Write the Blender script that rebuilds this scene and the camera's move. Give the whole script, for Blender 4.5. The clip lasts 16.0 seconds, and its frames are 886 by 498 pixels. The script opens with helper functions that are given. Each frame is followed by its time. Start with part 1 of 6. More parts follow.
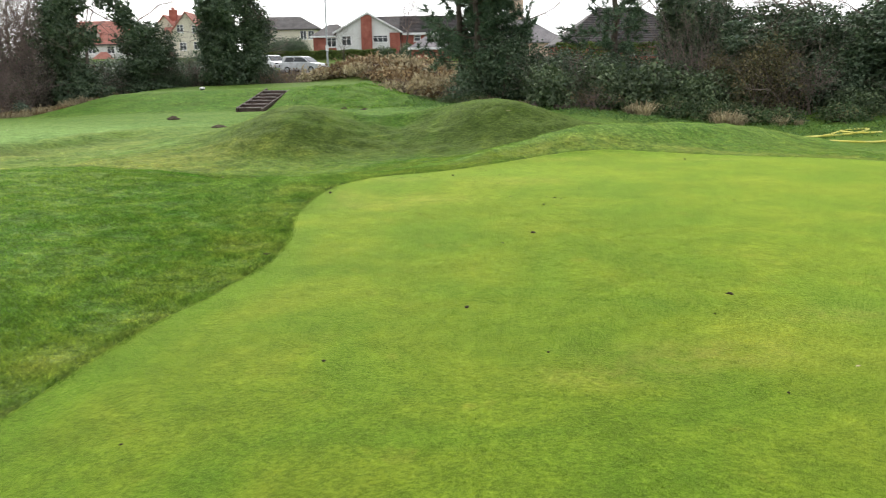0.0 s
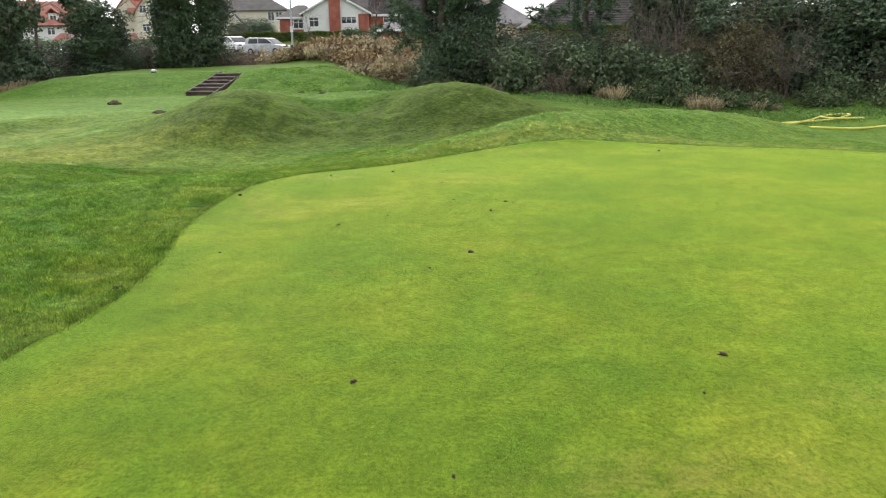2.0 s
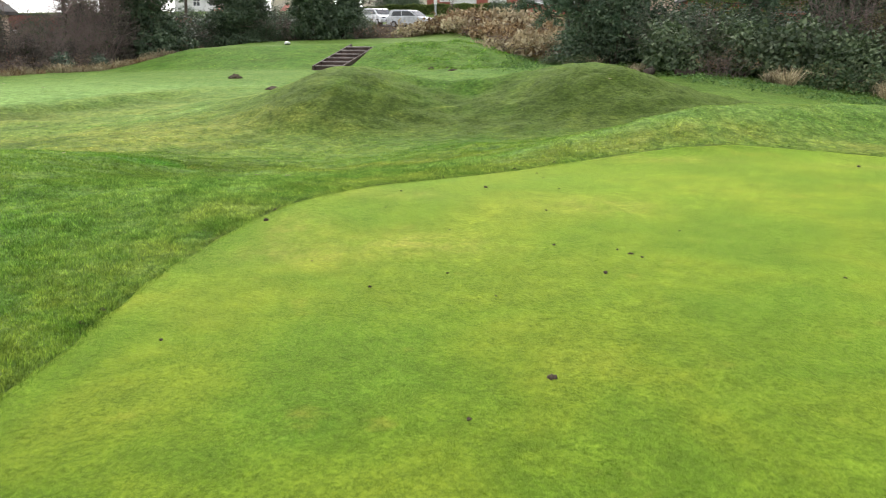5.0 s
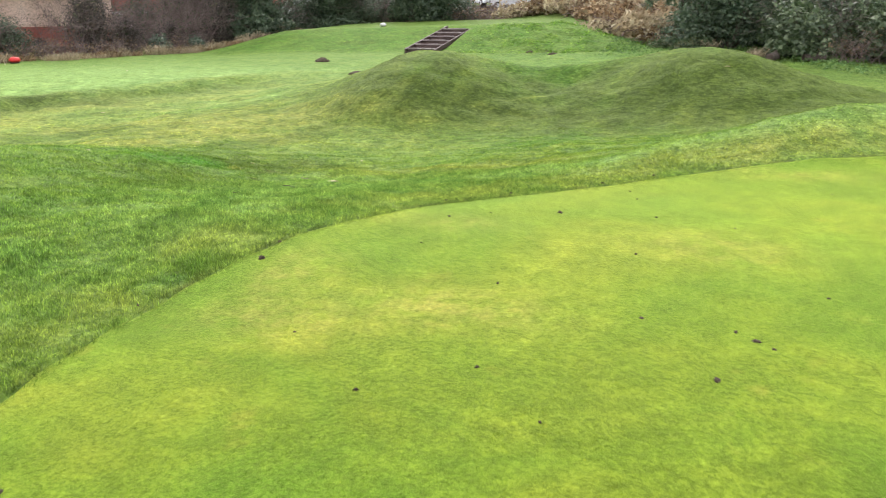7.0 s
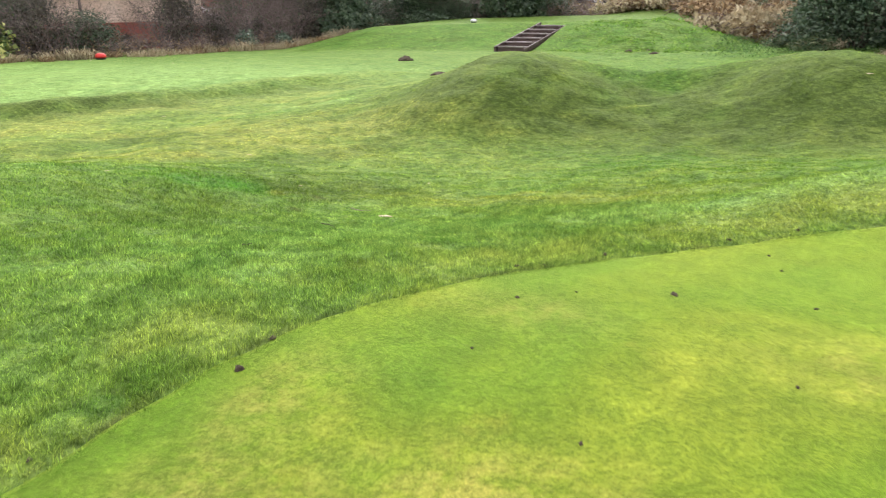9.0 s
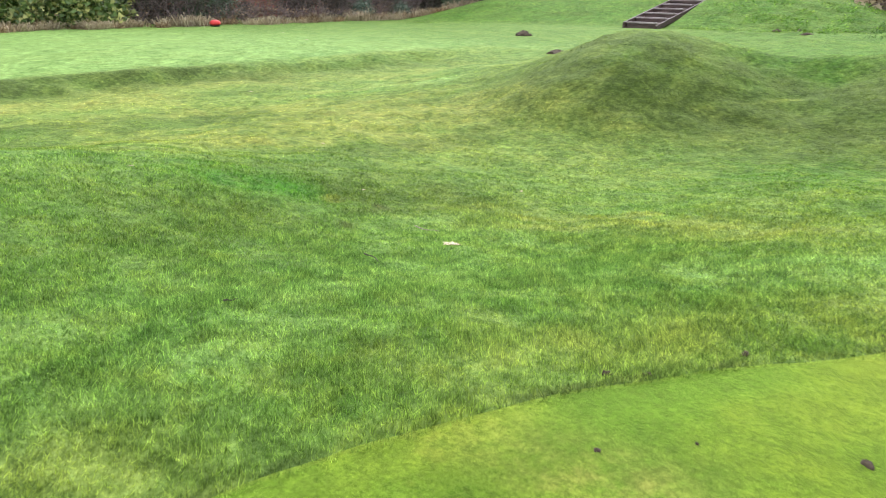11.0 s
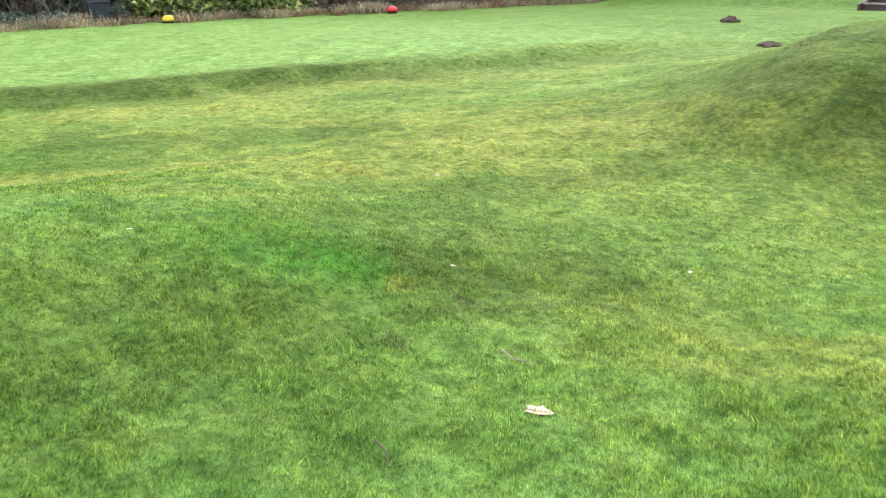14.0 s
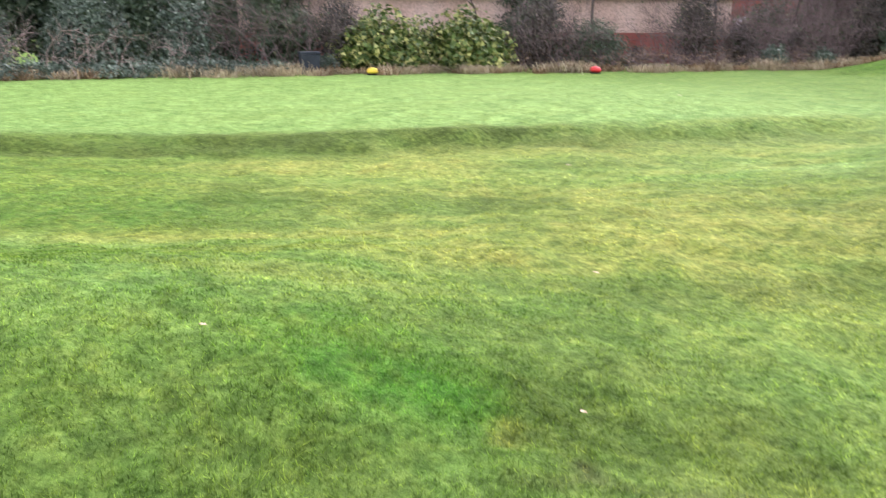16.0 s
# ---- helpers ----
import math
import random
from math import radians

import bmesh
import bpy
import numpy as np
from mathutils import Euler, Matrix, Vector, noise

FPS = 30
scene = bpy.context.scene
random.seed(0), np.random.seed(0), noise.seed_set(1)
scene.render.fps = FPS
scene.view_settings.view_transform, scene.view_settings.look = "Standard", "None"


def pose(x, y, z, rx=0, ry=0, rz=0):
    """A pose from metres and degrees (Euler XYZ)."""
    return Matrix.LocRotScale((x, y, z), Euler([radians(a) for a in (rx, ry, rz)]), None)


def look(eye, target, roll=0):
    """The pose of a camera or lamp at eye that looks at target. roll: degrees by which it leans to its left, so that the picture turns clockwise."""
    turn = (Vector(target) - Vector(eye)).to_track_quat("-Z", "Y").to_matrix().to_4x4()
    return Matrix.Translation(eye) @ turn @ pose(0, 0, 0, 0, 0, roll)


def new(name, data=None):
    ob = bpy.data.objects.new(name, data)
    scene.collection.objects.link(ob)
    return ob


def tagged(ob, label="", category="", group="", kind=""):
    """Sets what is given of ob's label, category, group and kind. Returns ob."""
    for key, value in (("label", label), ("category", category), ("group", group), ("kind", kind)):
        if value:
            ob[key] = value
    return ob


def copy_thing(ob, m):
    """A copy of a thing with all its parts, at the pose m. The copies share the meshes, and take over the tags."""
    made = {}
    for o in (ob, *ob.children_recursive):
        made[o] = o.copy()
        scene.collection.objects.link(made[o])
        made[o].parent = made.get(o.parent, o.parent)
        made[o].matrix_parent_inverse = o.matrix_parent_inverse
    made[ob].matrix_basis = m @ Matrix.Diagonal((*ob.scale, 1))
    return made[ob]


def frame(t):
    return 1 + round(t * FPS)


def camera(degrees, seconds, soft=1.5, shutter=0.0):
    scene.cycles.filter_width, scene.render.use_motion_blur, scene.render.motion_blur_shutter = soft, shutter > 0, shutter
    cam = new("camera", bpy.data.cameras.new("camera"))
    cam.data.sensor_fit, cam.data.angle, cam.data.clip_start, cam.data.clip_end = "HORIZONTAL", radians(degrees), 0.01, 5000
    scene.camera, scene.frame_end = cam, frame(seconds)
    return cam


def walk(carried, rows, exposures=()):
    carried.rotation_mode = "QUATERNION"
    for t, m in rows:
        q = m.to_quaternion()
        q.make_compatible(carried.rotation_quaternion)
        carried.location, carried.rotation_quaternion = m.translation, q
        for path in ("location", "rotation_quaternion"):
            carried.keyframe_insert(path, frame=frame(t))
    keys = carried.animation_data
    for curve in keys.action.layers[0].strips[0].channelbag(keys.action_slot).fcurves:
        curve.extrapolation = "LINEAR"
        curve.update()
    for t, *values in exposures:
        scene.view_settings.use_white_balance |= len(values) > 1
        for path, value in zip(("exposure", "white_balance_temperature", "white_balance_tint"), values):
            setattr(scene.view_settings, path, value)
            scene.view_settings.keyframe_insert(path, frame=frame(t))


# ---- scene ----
# the camera and its walk
cam = camera(57.6, 16.0, soft=1.1, shutter=0.4)
METRES, EYE, TILT, LEAN, TURN = 13.7, 1.6, -12.3, 0.9, 0.0
ROWS = [
    (0.0, 0.0, 0.0, 0.0, -0.0, 0.0, 0.0),
    (0.5, 0.008, 0.0289, 0.0037, -2.12, -0.4, 0.33),
    (1.0, 0.0159, 0.0576, 0.0121, -3.76, -0.59, 1.23),
    (1.5, 0.0274, 0.0889, 0.0187, -3.1, -0.75, 0.48),
    (2.0, 0.0354, 0.1221, 0.0235, -1.78, -1.16, 0.28),
    (2.5, 0.0424, 0.1533, 0.0324, -0.85, -1.39, 0.8),
    (3.0, 0.051, 0.1857, 0.0396, 0.78, -1.75, -0.2),
    (3.5, 0.0547, 0.221, 0.0447, 1.74, -2.9, -0.58),
    (4.0, 0.0583, 0.2524, 0.0534, 2.48, -3.24, -0.24),
    (4.5, 0.063, 0.286, 0.0615, 5.47, -2.91, -1.47),
    (7.0, 0.069, 0.4508, 0.0962, 15.52, -4.76, -3.92),
    (7.5, 0.0651, 0.482, 0.1038, 17.91, -5.35, -4.96),
    (8.0, 0.0561, 0.5122, 0.1109, 18.03, -5.64, -4.37),
    (8.5, 0.0489, 0.5434, 0.1166, 19.16, -5.7, -4.27),
    (9.0, 0.0414, 0.5742, 0.1253, 21.95, -5.62, -5.21),
    (11.5, -0.0015, 0.7255, 0.1548, 33.64, -9.4, -8.1),
    (12.0, -0.0134, 0.754, 0.1603, 36.87, -10.04, -8.42),
    (12.5, -0.0263, 0.7812, 0.1674, 38.03, -10.26, -8.19),
    (13.0, -0.0358, 0.8105, 0.1738, 40.72, -10.82, -8.91),
    (13.5, -0.0478, 0.8383, 0.1787, 43.1, -11.38, -8.6),
    (14.0, -0.0595, 0.8632, 0.1864, 44.64, -11.74, -8.43),
    (14.5, -0.0693, 0.8881, 0.1924, 49.53, -12.54, -9.87),
    (15.0, -0.0815, 0.9078, 0.1955, 53.44, -13.16, -10.43),
    (15.5, -0.0947, 0.9231, 0.2011, 55.18, -12.29, -10.36),
    (16.0, -0.1048, 0.935, 0.204, 59.37, -10.61, -11.3),
]
EXPOSURES = [(0.0, 0.77, 6500, 10), (2.5, 0.78, 6500, 10), (4.5, 0.9, 6500, 11), (7.0, 1.36, 6400, 20), (9.0, 1.37, 6400, 19), (11.5, 1.43, 6000, 18), (12.5, 1.52, 6000, 18), (14.0, 1.44, 6000, 17), (15.0, 1.43, 5950, 20), (16.0, 1.5, 6000, 31)]
walk(cam, [(t, pose(0, 0, EYE, TILT, LEAN, TURN) @ pose(METRES * x, METRES * y, METRES * z, 90 + pitch, roll, yaw)) for t, x, y, z, yaw, pitch, roll in ROWS], EXPOSURES)

# ---------------------------------------------------------------- sky and sun: a bright overcast winter day
world = bpy.data.worlds.new("overcast_sky")
scene.world = world
world.use_nodes = True
wn, wl = world.node_tree.nodes, world.node_tree.links
wn.clear()
sky = wn.new("ShaderNodeTexSky")
sky.sky_type, sky.sun_disc = "NISHITA", False
sky.sun_elevation, sky.sun_rotation = radians(38), radians(337)
grey = wn.new("ShaderNodeHueSaturation")
grey.inputs["Saturation"].default_value = 0.18
grey.inputs["Value"].default_value = 1.0
cloud = wn.new("ShaderNodeMix")
cloud.data_type = "RGBA"
cloud.inputs[0].default_value = 0.5
cloud.inputs[7].default_value = (8.0, 8.1, 8.3, 1)
back = wn.new("ShaderNodeBackground")
back.inputs["Strength"].default_value = 0.125
wout = wn.new("ShaderNodeOutputWorld")
wl.new(sky.outputs["Color"], grey.inputs["Color"])
wl.new(grey.outputs["Color"], cloud.inputs[6])
wl.new(cloud.outputs[2], back.inputs["Color"])
wl.new(back.outputs[0], wout.inputs["Surface"])
sun_data = bpy.data.lights.new("sun", "SUN")
sun_data.energy, sun_data.angle, sun_data.color = 1.35, radians(40), (1.0, 0.96, 0.9)
sun = new("sun", sun_data)
sun.matrix_world = look((-26, 60, 52), (0, 0, 0))


# ---------------------------------------------------------------- materials
def ramp(nodes, stops):
    r = nodes.new("ShaderNodeValToRGB")
    el = r.color_ramp.elements
    while len(el) < len(stops):
        el.new(0.5)
    for e, (p, c) in zip(el, stops):
        e.position, e.color = p, (*c, 1)
    return r


def start(name, rough=0.8, spec=0.3):
    m = bpy.data.materials.new(name)
    m.use_nodes = True
    n, l = m.node_tree.nodes, m.node_tree.links
    b = n["Principled BSDF"]
    b.inputs["Roughness"].default_value = rough
    b.inputs["Specular IOR Level"].default_value = spec
    return m, n, l, b


def tex(n, l, kind="NOISE", scale=1.0, detail=5.0, rough=0.55, world_space=True, stretch=None, warp=0.0):
    if world_space:
        src = n.new("ShaderNodeNewGeometry").outputs["Position"]
    else:
        src = n.new("ShaderNodeTexCoord").outputs["Object"]
    if stretch:
        mp = n.new("ShaderNodeMapping")
        mp.inputs["Scale"].default_value = stretch
        l.new(src, mp.inputs[0])
        src = mp.outputs[0]
    t = n.new("ShaderNodeTexNoise")
    t.inputs["Scale"].default_value, t.inputs["Detail"].default_value = scale, detail
    t.inputs["Roughness"].default_value, t.inputs["Distortion"].default_value = rough, warp
    l.new(src, t.inputs["Vector"])
    return t.outputs["Fac"]


def mix(n, l, fac, a, b, mode="MIX"):
    m = n.new("ShaderNodeMix")
    m.data_type, m.blend_type = "RGBA", mode
    for sock, v in ((m.inputs[0], fac), (m.inputs[6], a), (m.inputs[7], b)):
        if isinstance(v, (int, float)):
            sock.default_value = v
        elif isinstance(v, tuple):
            sock.default_value = (*v, 1)
        else:
            l.new(v, sock)
    return m.outputs[2]


def bump(n, l, b, height, strength=0.4, distance=0.01):
    k = n.new("ShaderNodeBump")
    k.inputs["Strength"].default_value, k.inputs["Distance"].default_value = strength, distance
    l.new(height, k.inputs["Height"])
    l.new(k.outputs[0], b.inputs["Normal"])


def noisy(name, dark, mid, light, scale=2.0, fine=30.0, rough=0.8, spec=0.3, relief=0.3, world_space=True, stretch=None, metal=0.0):
    """A surface with two scales of variation and a fine relief."""
    m, n, l, b = start(name, rough, spec)
    big = ramp(n, [(0.3, dark), (0.5, mid), (0.72, light)])
    l.new(tex(n, l, scale=scale, world_space=world_space, stretch=stretch), big.inputs[0])
    f = ramp(n, [(0.3, (0.7, 0.7, 0.7)), (0.7, (1.2, 1.2, 1.2))])
    ft = tex(n, l, scale=fine, detail=6, world_space=world_space, stretch=stretch)
    l.new(ft, f.inputs[0])
    l.new(mix(n, l, 1.0, big.outputs[0], f.outputs[0], "MULTIPLY"), b.inputs["Base Color"])
    b.inputs["Metallic"].default_value = metal
    if relief:
        bump(n, l, b, ft, relief, 0.01)
    return m


def foliage(name, dark, mid, light, gloss=0.5, translucent=0.25, patch=0.8):
    """Leaves: each differs by itself, and clumps differ over the crown."""
    m, n, l, b = start(name, min(gloss + 0.15, 0.9), 0.4)
    g = n.new("ShaderNodeNewGeometry")
    r = ramp(n, [(0.0, dark), (0.55, mid), (1.0, light)])
    l.new(g.outputs["Random Per Island"], r.inputs[0])
    p = ramp(n, [(0.3, (0.55, 0.55, 0.55)), (0.7, (1.25, 1.25, 1.2))])
    l.new(tex(n, l, scale=patch, detail=3), p.inputs[0])
    col = mix(n, l, 1.0, r.outputs[0], p.outputs[0], "MULTIPLY")
    l.new(col, b.inputs["Base Color"])
    if translucent:
        t = n.new("ShaderNodeBsdfTranslucent")
        l.new(col, t.inputs["Color"])
        s = n.new("ShaderNodeMixShader")
        s.inputs[0].default_value = translucent
        l.new(b.outputs[0], s.inputs[1])
        l.new(t.outputs[0], s.inputs[2])
        l.new(s.outputs[0], n["Material Output"].inputs["Surface"])
    return m


def turf_colour(n, l):
    """Rough grass: lush, plain and dry patches; dry, lush and mown come from the plan of the course."""
    a = ramp(n, [(0.30, (0.045, 0.116, 0.013)), (0.5, (0.070, 0.150, 0.020)), (0.70, (0.102, 0.182, 0.028))])
    l.new(tex(n, l, scale=0.55, detail=4, warp=0.6), a.inputs[0])
    clump = ramp(n, [(0.44, (0, 0, 0)), (0.66, (0.55, 0.55, 0.55))])
    l.new(tex(n, l, scale=3.6, detail=5, rough=0.65, warp=0.8), clump.inputs[0])
    col = mix(n, l, clump.outputs[0], a.outputs[0], (0.150, 0.200, 0.026))
    # the darkest olive tint also paints shade on mound, bank and knoll faces
    for name, tint in (("lush", (0.045, 0.165, 0.016)), ("mown", (0.190, 0.330, 0.088)), ("dry", (0.250, 0.255, 0.052)), ("coarse_shade", (0.054, 0.084, 0.014)), ("soil", (0.060, 0.048, 0.028))):
        at = n.new("ShaderNodeAttribute")
        at.attribute_name = name
        br = ramp(n, [(0.33, (0.35, 0.35, 0.35)), (0.66, (1, 1, 1))])
        l.new(tex(n, l, scale=3.3, detail=5, rough=0.7), br.inputs[0])
        k = n.new("ShaderNodeMath")
        k.operation, k.use_clamp = "MULTIPLY", True
        l.new(at.outputs["Fac"], k.inputs[0])
        if name == "coarse_shade":
            k.inputs[1].default_value = 1.0
        else:
            l.new(br.outputs[0], k.inputs[1])
        col = mix(n, l, k.outputs[0], col, tint)
    for scale, lo, hi in ((1.4, 0.88, 1.12), (3.4, 0.84, 1.16), (8.0, 0.72, 1.28), (24.0, 0.80, 1.20)):
        med = ramp(n, [(0.38, (lo, lo * 1.04, lo)), (0.5, (1, 1, 1)), (0.63, (hi, hi * 0.97, hi))])
        l.new(tex(n, l, scale=scale, detail=4, rough=0.6, warp=0.5), med.inputs[0])
        col = mix(n, l, 1.0, col, med.outputs[0], "MULTIPLY")
    return col


def upright_blades(n, l, b, col, share=0.5):
    """Thin blades that pass as much light as they throw back, lit as the sward they belong to."""
    up = n.new("ShaderNodeCombineXYZ")
    up.inputs[2].default_value = 1.0
    down = n.new("ShaderNodeCombineXYZ")
    down.inputs[2].default_value = -1.0
    l.new(up.outputs[0], b.inputs["Normal"])
    t = n.new("ShaderNodeBsdfTranslucent")
    l.new(col, t.inputs["Color"])
    l.new(down.outputs[0], t.inputs["Normal"])
    s = n.new("ShaderNodeMixShader")
    s.inputs[0].default_value = share
    l.new(b.outputs[0], s.inputs[1])
    l.new(t.outputs[0], s.inputs[2])
    l.new(s.outputs[0], n["Material Output"].inputs["Surface"])


def turf_material(name, blade=False):
    m, n, l, b = start(name, 0.8, 0.05 if not blade else 0.08)
    col = turf_colour(n, l)
    if blade:
        g = n.new("ShaderNodeNewGeometry")
        r = ramp(n, [(0.0, (0.66, 0.74, 0.62)), (0.45, (1.45, 1.5, 1.3)), (0.8, (2.4, 2.35, 1.9)), (1.0, (3.8, 3.5, 2.7))])
        l.new(g.outputs["Random Per Island"], r.inputs[0])
        col = mix(n, l, 1.0, col, r.outputs[0], "MULTIPLY")
        upright_blades(n, l, b, col)
    else:
        b.inputs["Sheen Weight"].default_value = 0.18
        b.inputs["Sheen Roughness"].default_value = 0.4
        b.inputs["Sheen Tint"].default_value = (0.62, 0.85, 0.22, 1)
        f = ramp(n, [(0.30, (0.50, 0.54, 0.50)), (0.5, (0.95, 0.97, 0.95)), (0.70, (1.36, 1.32, 1.3))])
        ft = tex(n, l, scale=16, detail=8, rough=0.72, warp=0.3)
        l.new(ft, f.inputs[0])
        even = n.new("ShaderNodeAttribute")
        even.attribute_name = "mown"
        near = n.new("ShaderNodeMath")
        near.operation, near.use_clamp = "MULTIPLY_ADD", True
        l.new(even.outputs["Fac"], near.inputs[0])
        near.inputs[1].default_value, near.inputs[2].default_value = -0.65, 1.0
        col = mix(n, l, near.outputs[0], col, f.outputs[0], "MULTIPLY")
        bt = tex(n, l, scale=9, detail=6, rough=0.7)
        bump(n, l, b, bt, 0.8, 0.045)
    l.new(col, b.inputs["Base Color"])
    return m


def green_material(name, blade=False):
    m, n, l, b = start(name, 0.8, 0.05)
    b.inputs["Sheen Weight"].default_value = 0.0 if blade else 0.55
    b.inputs["Sheen Roughness"].default_value = 0.38
    b.inputs["Sheen Tint"].default_value = (0.66, 0.86, 0.12, 1)
    a = ramp(n, [(0.34, (0.066, 0.144, 0.009)), (0.46, (0.094, 0.166, 0.010)), (0.56, (0.116, 0.176, 0.011)), (0.68, (0.158, 0.200, 0.016))])
    l.new(tex(n, l, scale=0.7, detail=4, rough=0.55, warp=0.6), a.inputs[0])
    spot = ramp(n, [(0.62, (0, 0, 0)), (0.76, (0.55, 0.55, 0.55))])
    l.new(tex(n, l, scale=2.1, detail=4, rough=0.6), spot.inputs[0])
    col = mix(n, l, spot.outputs[0], a.outputs[0], (0.25, 0.220, 0.034))
    wn_ = n.new("ShaderNodeAttribute")
    wn_.attribute_name = "worn"
    wb = ramp(n, [(0.40, (0.08, 0.08, 0.08)), (0.60, (0.5, 0.5, 0.5))])
    l.new(tex(n, l, scale=6.0, detail=5, rough=0.7), wb.inputs[0])
    wk = n.new("ShaderNodeMath")
    wk.operation, wk.use_clamp = "MULTIPLY", True
    l.new(wn_.outputs["Fac"], wk.inputs[0])
    l.new(wb.outputs[0], wk.inputs[1])
    col = mix(n, l, wk.outputs[0], col, (0.30, 0.245, 0.065))
    at = n.new("ShaderNodeAttribute")
    at.attribute_name = "collar"
    col = mix(n, l, at.outputs["Fac"], col, (0.066, 0.150, 0.008))
    for scale, lo, hi in ((0.45, 0.84, 1.14), (2.2, 0.82, 1.16), (5.5, 0.82, 1.17), (13.0, 0.84, 1.16), (38.0, 0.66, 1.34)):
        p = ramp(n, [(0.37, (lo, lo * 1.05, lo)), (0.5, (1, 1, 1)), (0.64, (hi, hi * 0.97, hi))])
        l.new(tex(n, l, scale=scale, detail=5, rough=0.65), p.inputs[0])
        col = mix(n, l, 1.0, col, p.outputs[0], "MULTIPLY")
    f = ramp(n, [(0.30, (0.55, 0.60, 0.5)), (0.5, (0.98, 0.98, 0.95)), (0.70, (1.42, 1.36, 1.5))])
    ft = tex(n, l, scale=95, detail=4, rough=0.75)
    l.new(ft, f.inputs[0])
    col = mix(n, l, 1.0, col, f.outputs[0], "MULTIPLY")
    if blade:
        g = n.new("ShaderNodeNewGeometry")
        r = ramp(n, [(0.0, (0.75, 0.8, 0.7)), (0.5, (1.35, 1.35, 1.2)), (0.88, (2.0, 1.9, 1.7)), (0.96, (2.3, 1.7, 2.0)), (1.0, (3.4, 2.4, 3.6))])
        l.new(g.outputs["Random Per Island"], r.inputs[0])
        col = mix(n, l, 1.0, col, r.outputs[0], "MULTIPLY")
        upright_blades(n, l, b, col)
    else:
        bt = tex(n, l, scale=42, detail=6, rough=0.8)
        bump(n, l, b, bt, 0.6, 0.014)
    l.new(col, b.inputs["Base Color"])
    return m


M_TURF = turf_material("rough_grass_turf")
M_BLADE = turf_material("rough_grass_blade", True)
M_GREEN = green_material("close_mown_bent_grass")
M_GREENBLADE = green_material("close_mown_blade", True)
M_IVY = foliage("ivy_leaf", (0.040, 0.072, 0.040), (0.080, 0.128, 0.068), (0.155, 0.205, 0.118), 0.42, 0.12)
M_LAUREL = foliage("laurel_leaf", (0.042, 0.072, 0.032), (0.086, 0.130, 0.058), (0.165, 0.212, 0.108), 0.35, 0.15)
M_GREYIVY = foliage("grey_green_ivy_leaf", (0.050, 0.085, 0.055), (0.105, 0.155, 0.105), (0.230, 0.290, 0.215), 0.4, 0.15)
M_PALESTEM = noisy("pale_dead_stem", (0.22, 0.17, 0.13), (0.33, 0.26, 0.21), (0.44, 0.36, 0.30), 2, 20, 0.85, 0.2, 0.0)
M_VARIEG = foliage("variegated_leaf", (0.045, 0.090, 0.018), (0.120, 0.190, 0.038), (0.520, 0.520, 0.170), 0.4, 0.2)
M_BRAMBLE = foliage("bramble_leaf", (0.040, 0.080, 0.032), (0.080, 0.136, 0.051), (0.192, 0.192, 0.088), 0.55, 0.2)
M_NEEDLE = foliage("pine_needle", (0.042, 0.082, 0.048), (0.078, 0.138, 0.076), (0.150, 0.210, 0.120), 0.55, 0.15)
M_BROWN = foliage("dead_bracken", (0.112, 0.069, 0.037), (0.263, 0.175, 0.088), (0.500, 0.375, 0.213), 0.85, 0.2)
M_STRAW = foliage("dry_grass", (0.230, 0.180, 0.105), (0.440, 0.365, 0.225), (0.620, 0.545, 0.370), 0.85, 0.25)
M_WEED = foliage("weed_leaf", (0.070, 0.150, 0.036), (0.130, 0.250, 0.064), (0.230, 0.360, 0.120), 0.6, 0.25)
M_YLEAF = foliage("yellow_autumn_leaf", (0.32, 0.26, 0.03), (0.50, 0.42, 0.05), (0.62, 0.52, 0.12), 0.6, 0.3)
M_BARK = noisy("bark", (0.045, 0.036, 0.028), (0.085, 0.070, 0.055), (0.140, 0.120, 0.095), 3, 40, 0.9, 0.2, 0.6)
M_TWIG = noisy("twig", (0.120, 0.086, 0.076), (0.200, 0.152, 0.136), (0.300, 0.245, 0.220), 2, 20, 0.85, 0.2, 0.0)
M_SOIL = noisy("molehill_soil", (0.044, 0.034, 0.022), (0.082, 0.064, 0.042), (0.135, 0.106, 0.072), 14, 60, 0.95, 0.15, 1.0)
M_TIMBER = noisy("wet_sleeper_timber", (0.035, 0.022, 0.018), (0.075, 0.048, 0.038), (0.130, 0.090, 0.075), 2, 24, 0.6, 0.4, 0.5, stretch=(1, 6, 6))
M_TREAD = noisy("worn_timber_edge", (0.170, 0.140, 0.120), (0.260, 0.225, 0.200), (0.360, 0.320, 0.290), 3, 30, 0.6, 0.4, 0.4)
M_DUSK = foliage("dull_winter_leaf", (0.050, 0.050, 0.040), (0.095, 0.086, 0.070), (0.170, 0.150, 0.120), 0.6, 0.15)
M_OLIVE = foliage("olive_brown_leaf", (0.055, 0.055, 0.026), (0.120, 0.108, 0.048), (0.230, 0.190, 0.090), 0.6, 0.2)
M_BRICK = noisy("red_brick", (0.270, 0.086, 0.064), (0.360, 0.122, 0.092), (0.430, 0.170, 0.130), 1.2, 18, 0.9, 0.2, 0.3)
M_BUFF = noisy("buff_render", (0.560, 0.400, 0.300), (0.660, 0.500, 0.385), (0.740, 0.590, 0.470), 0.7, 12, 0.9, 0.2, 0.2)
M_WHITE = noisy("white_render", (0.66, 0.66, 0.65), (0.74, 0.74, 0.73), (0.80, 0.80, 0.79), 0.5, 10, 0.85, 0.2, 0.15)
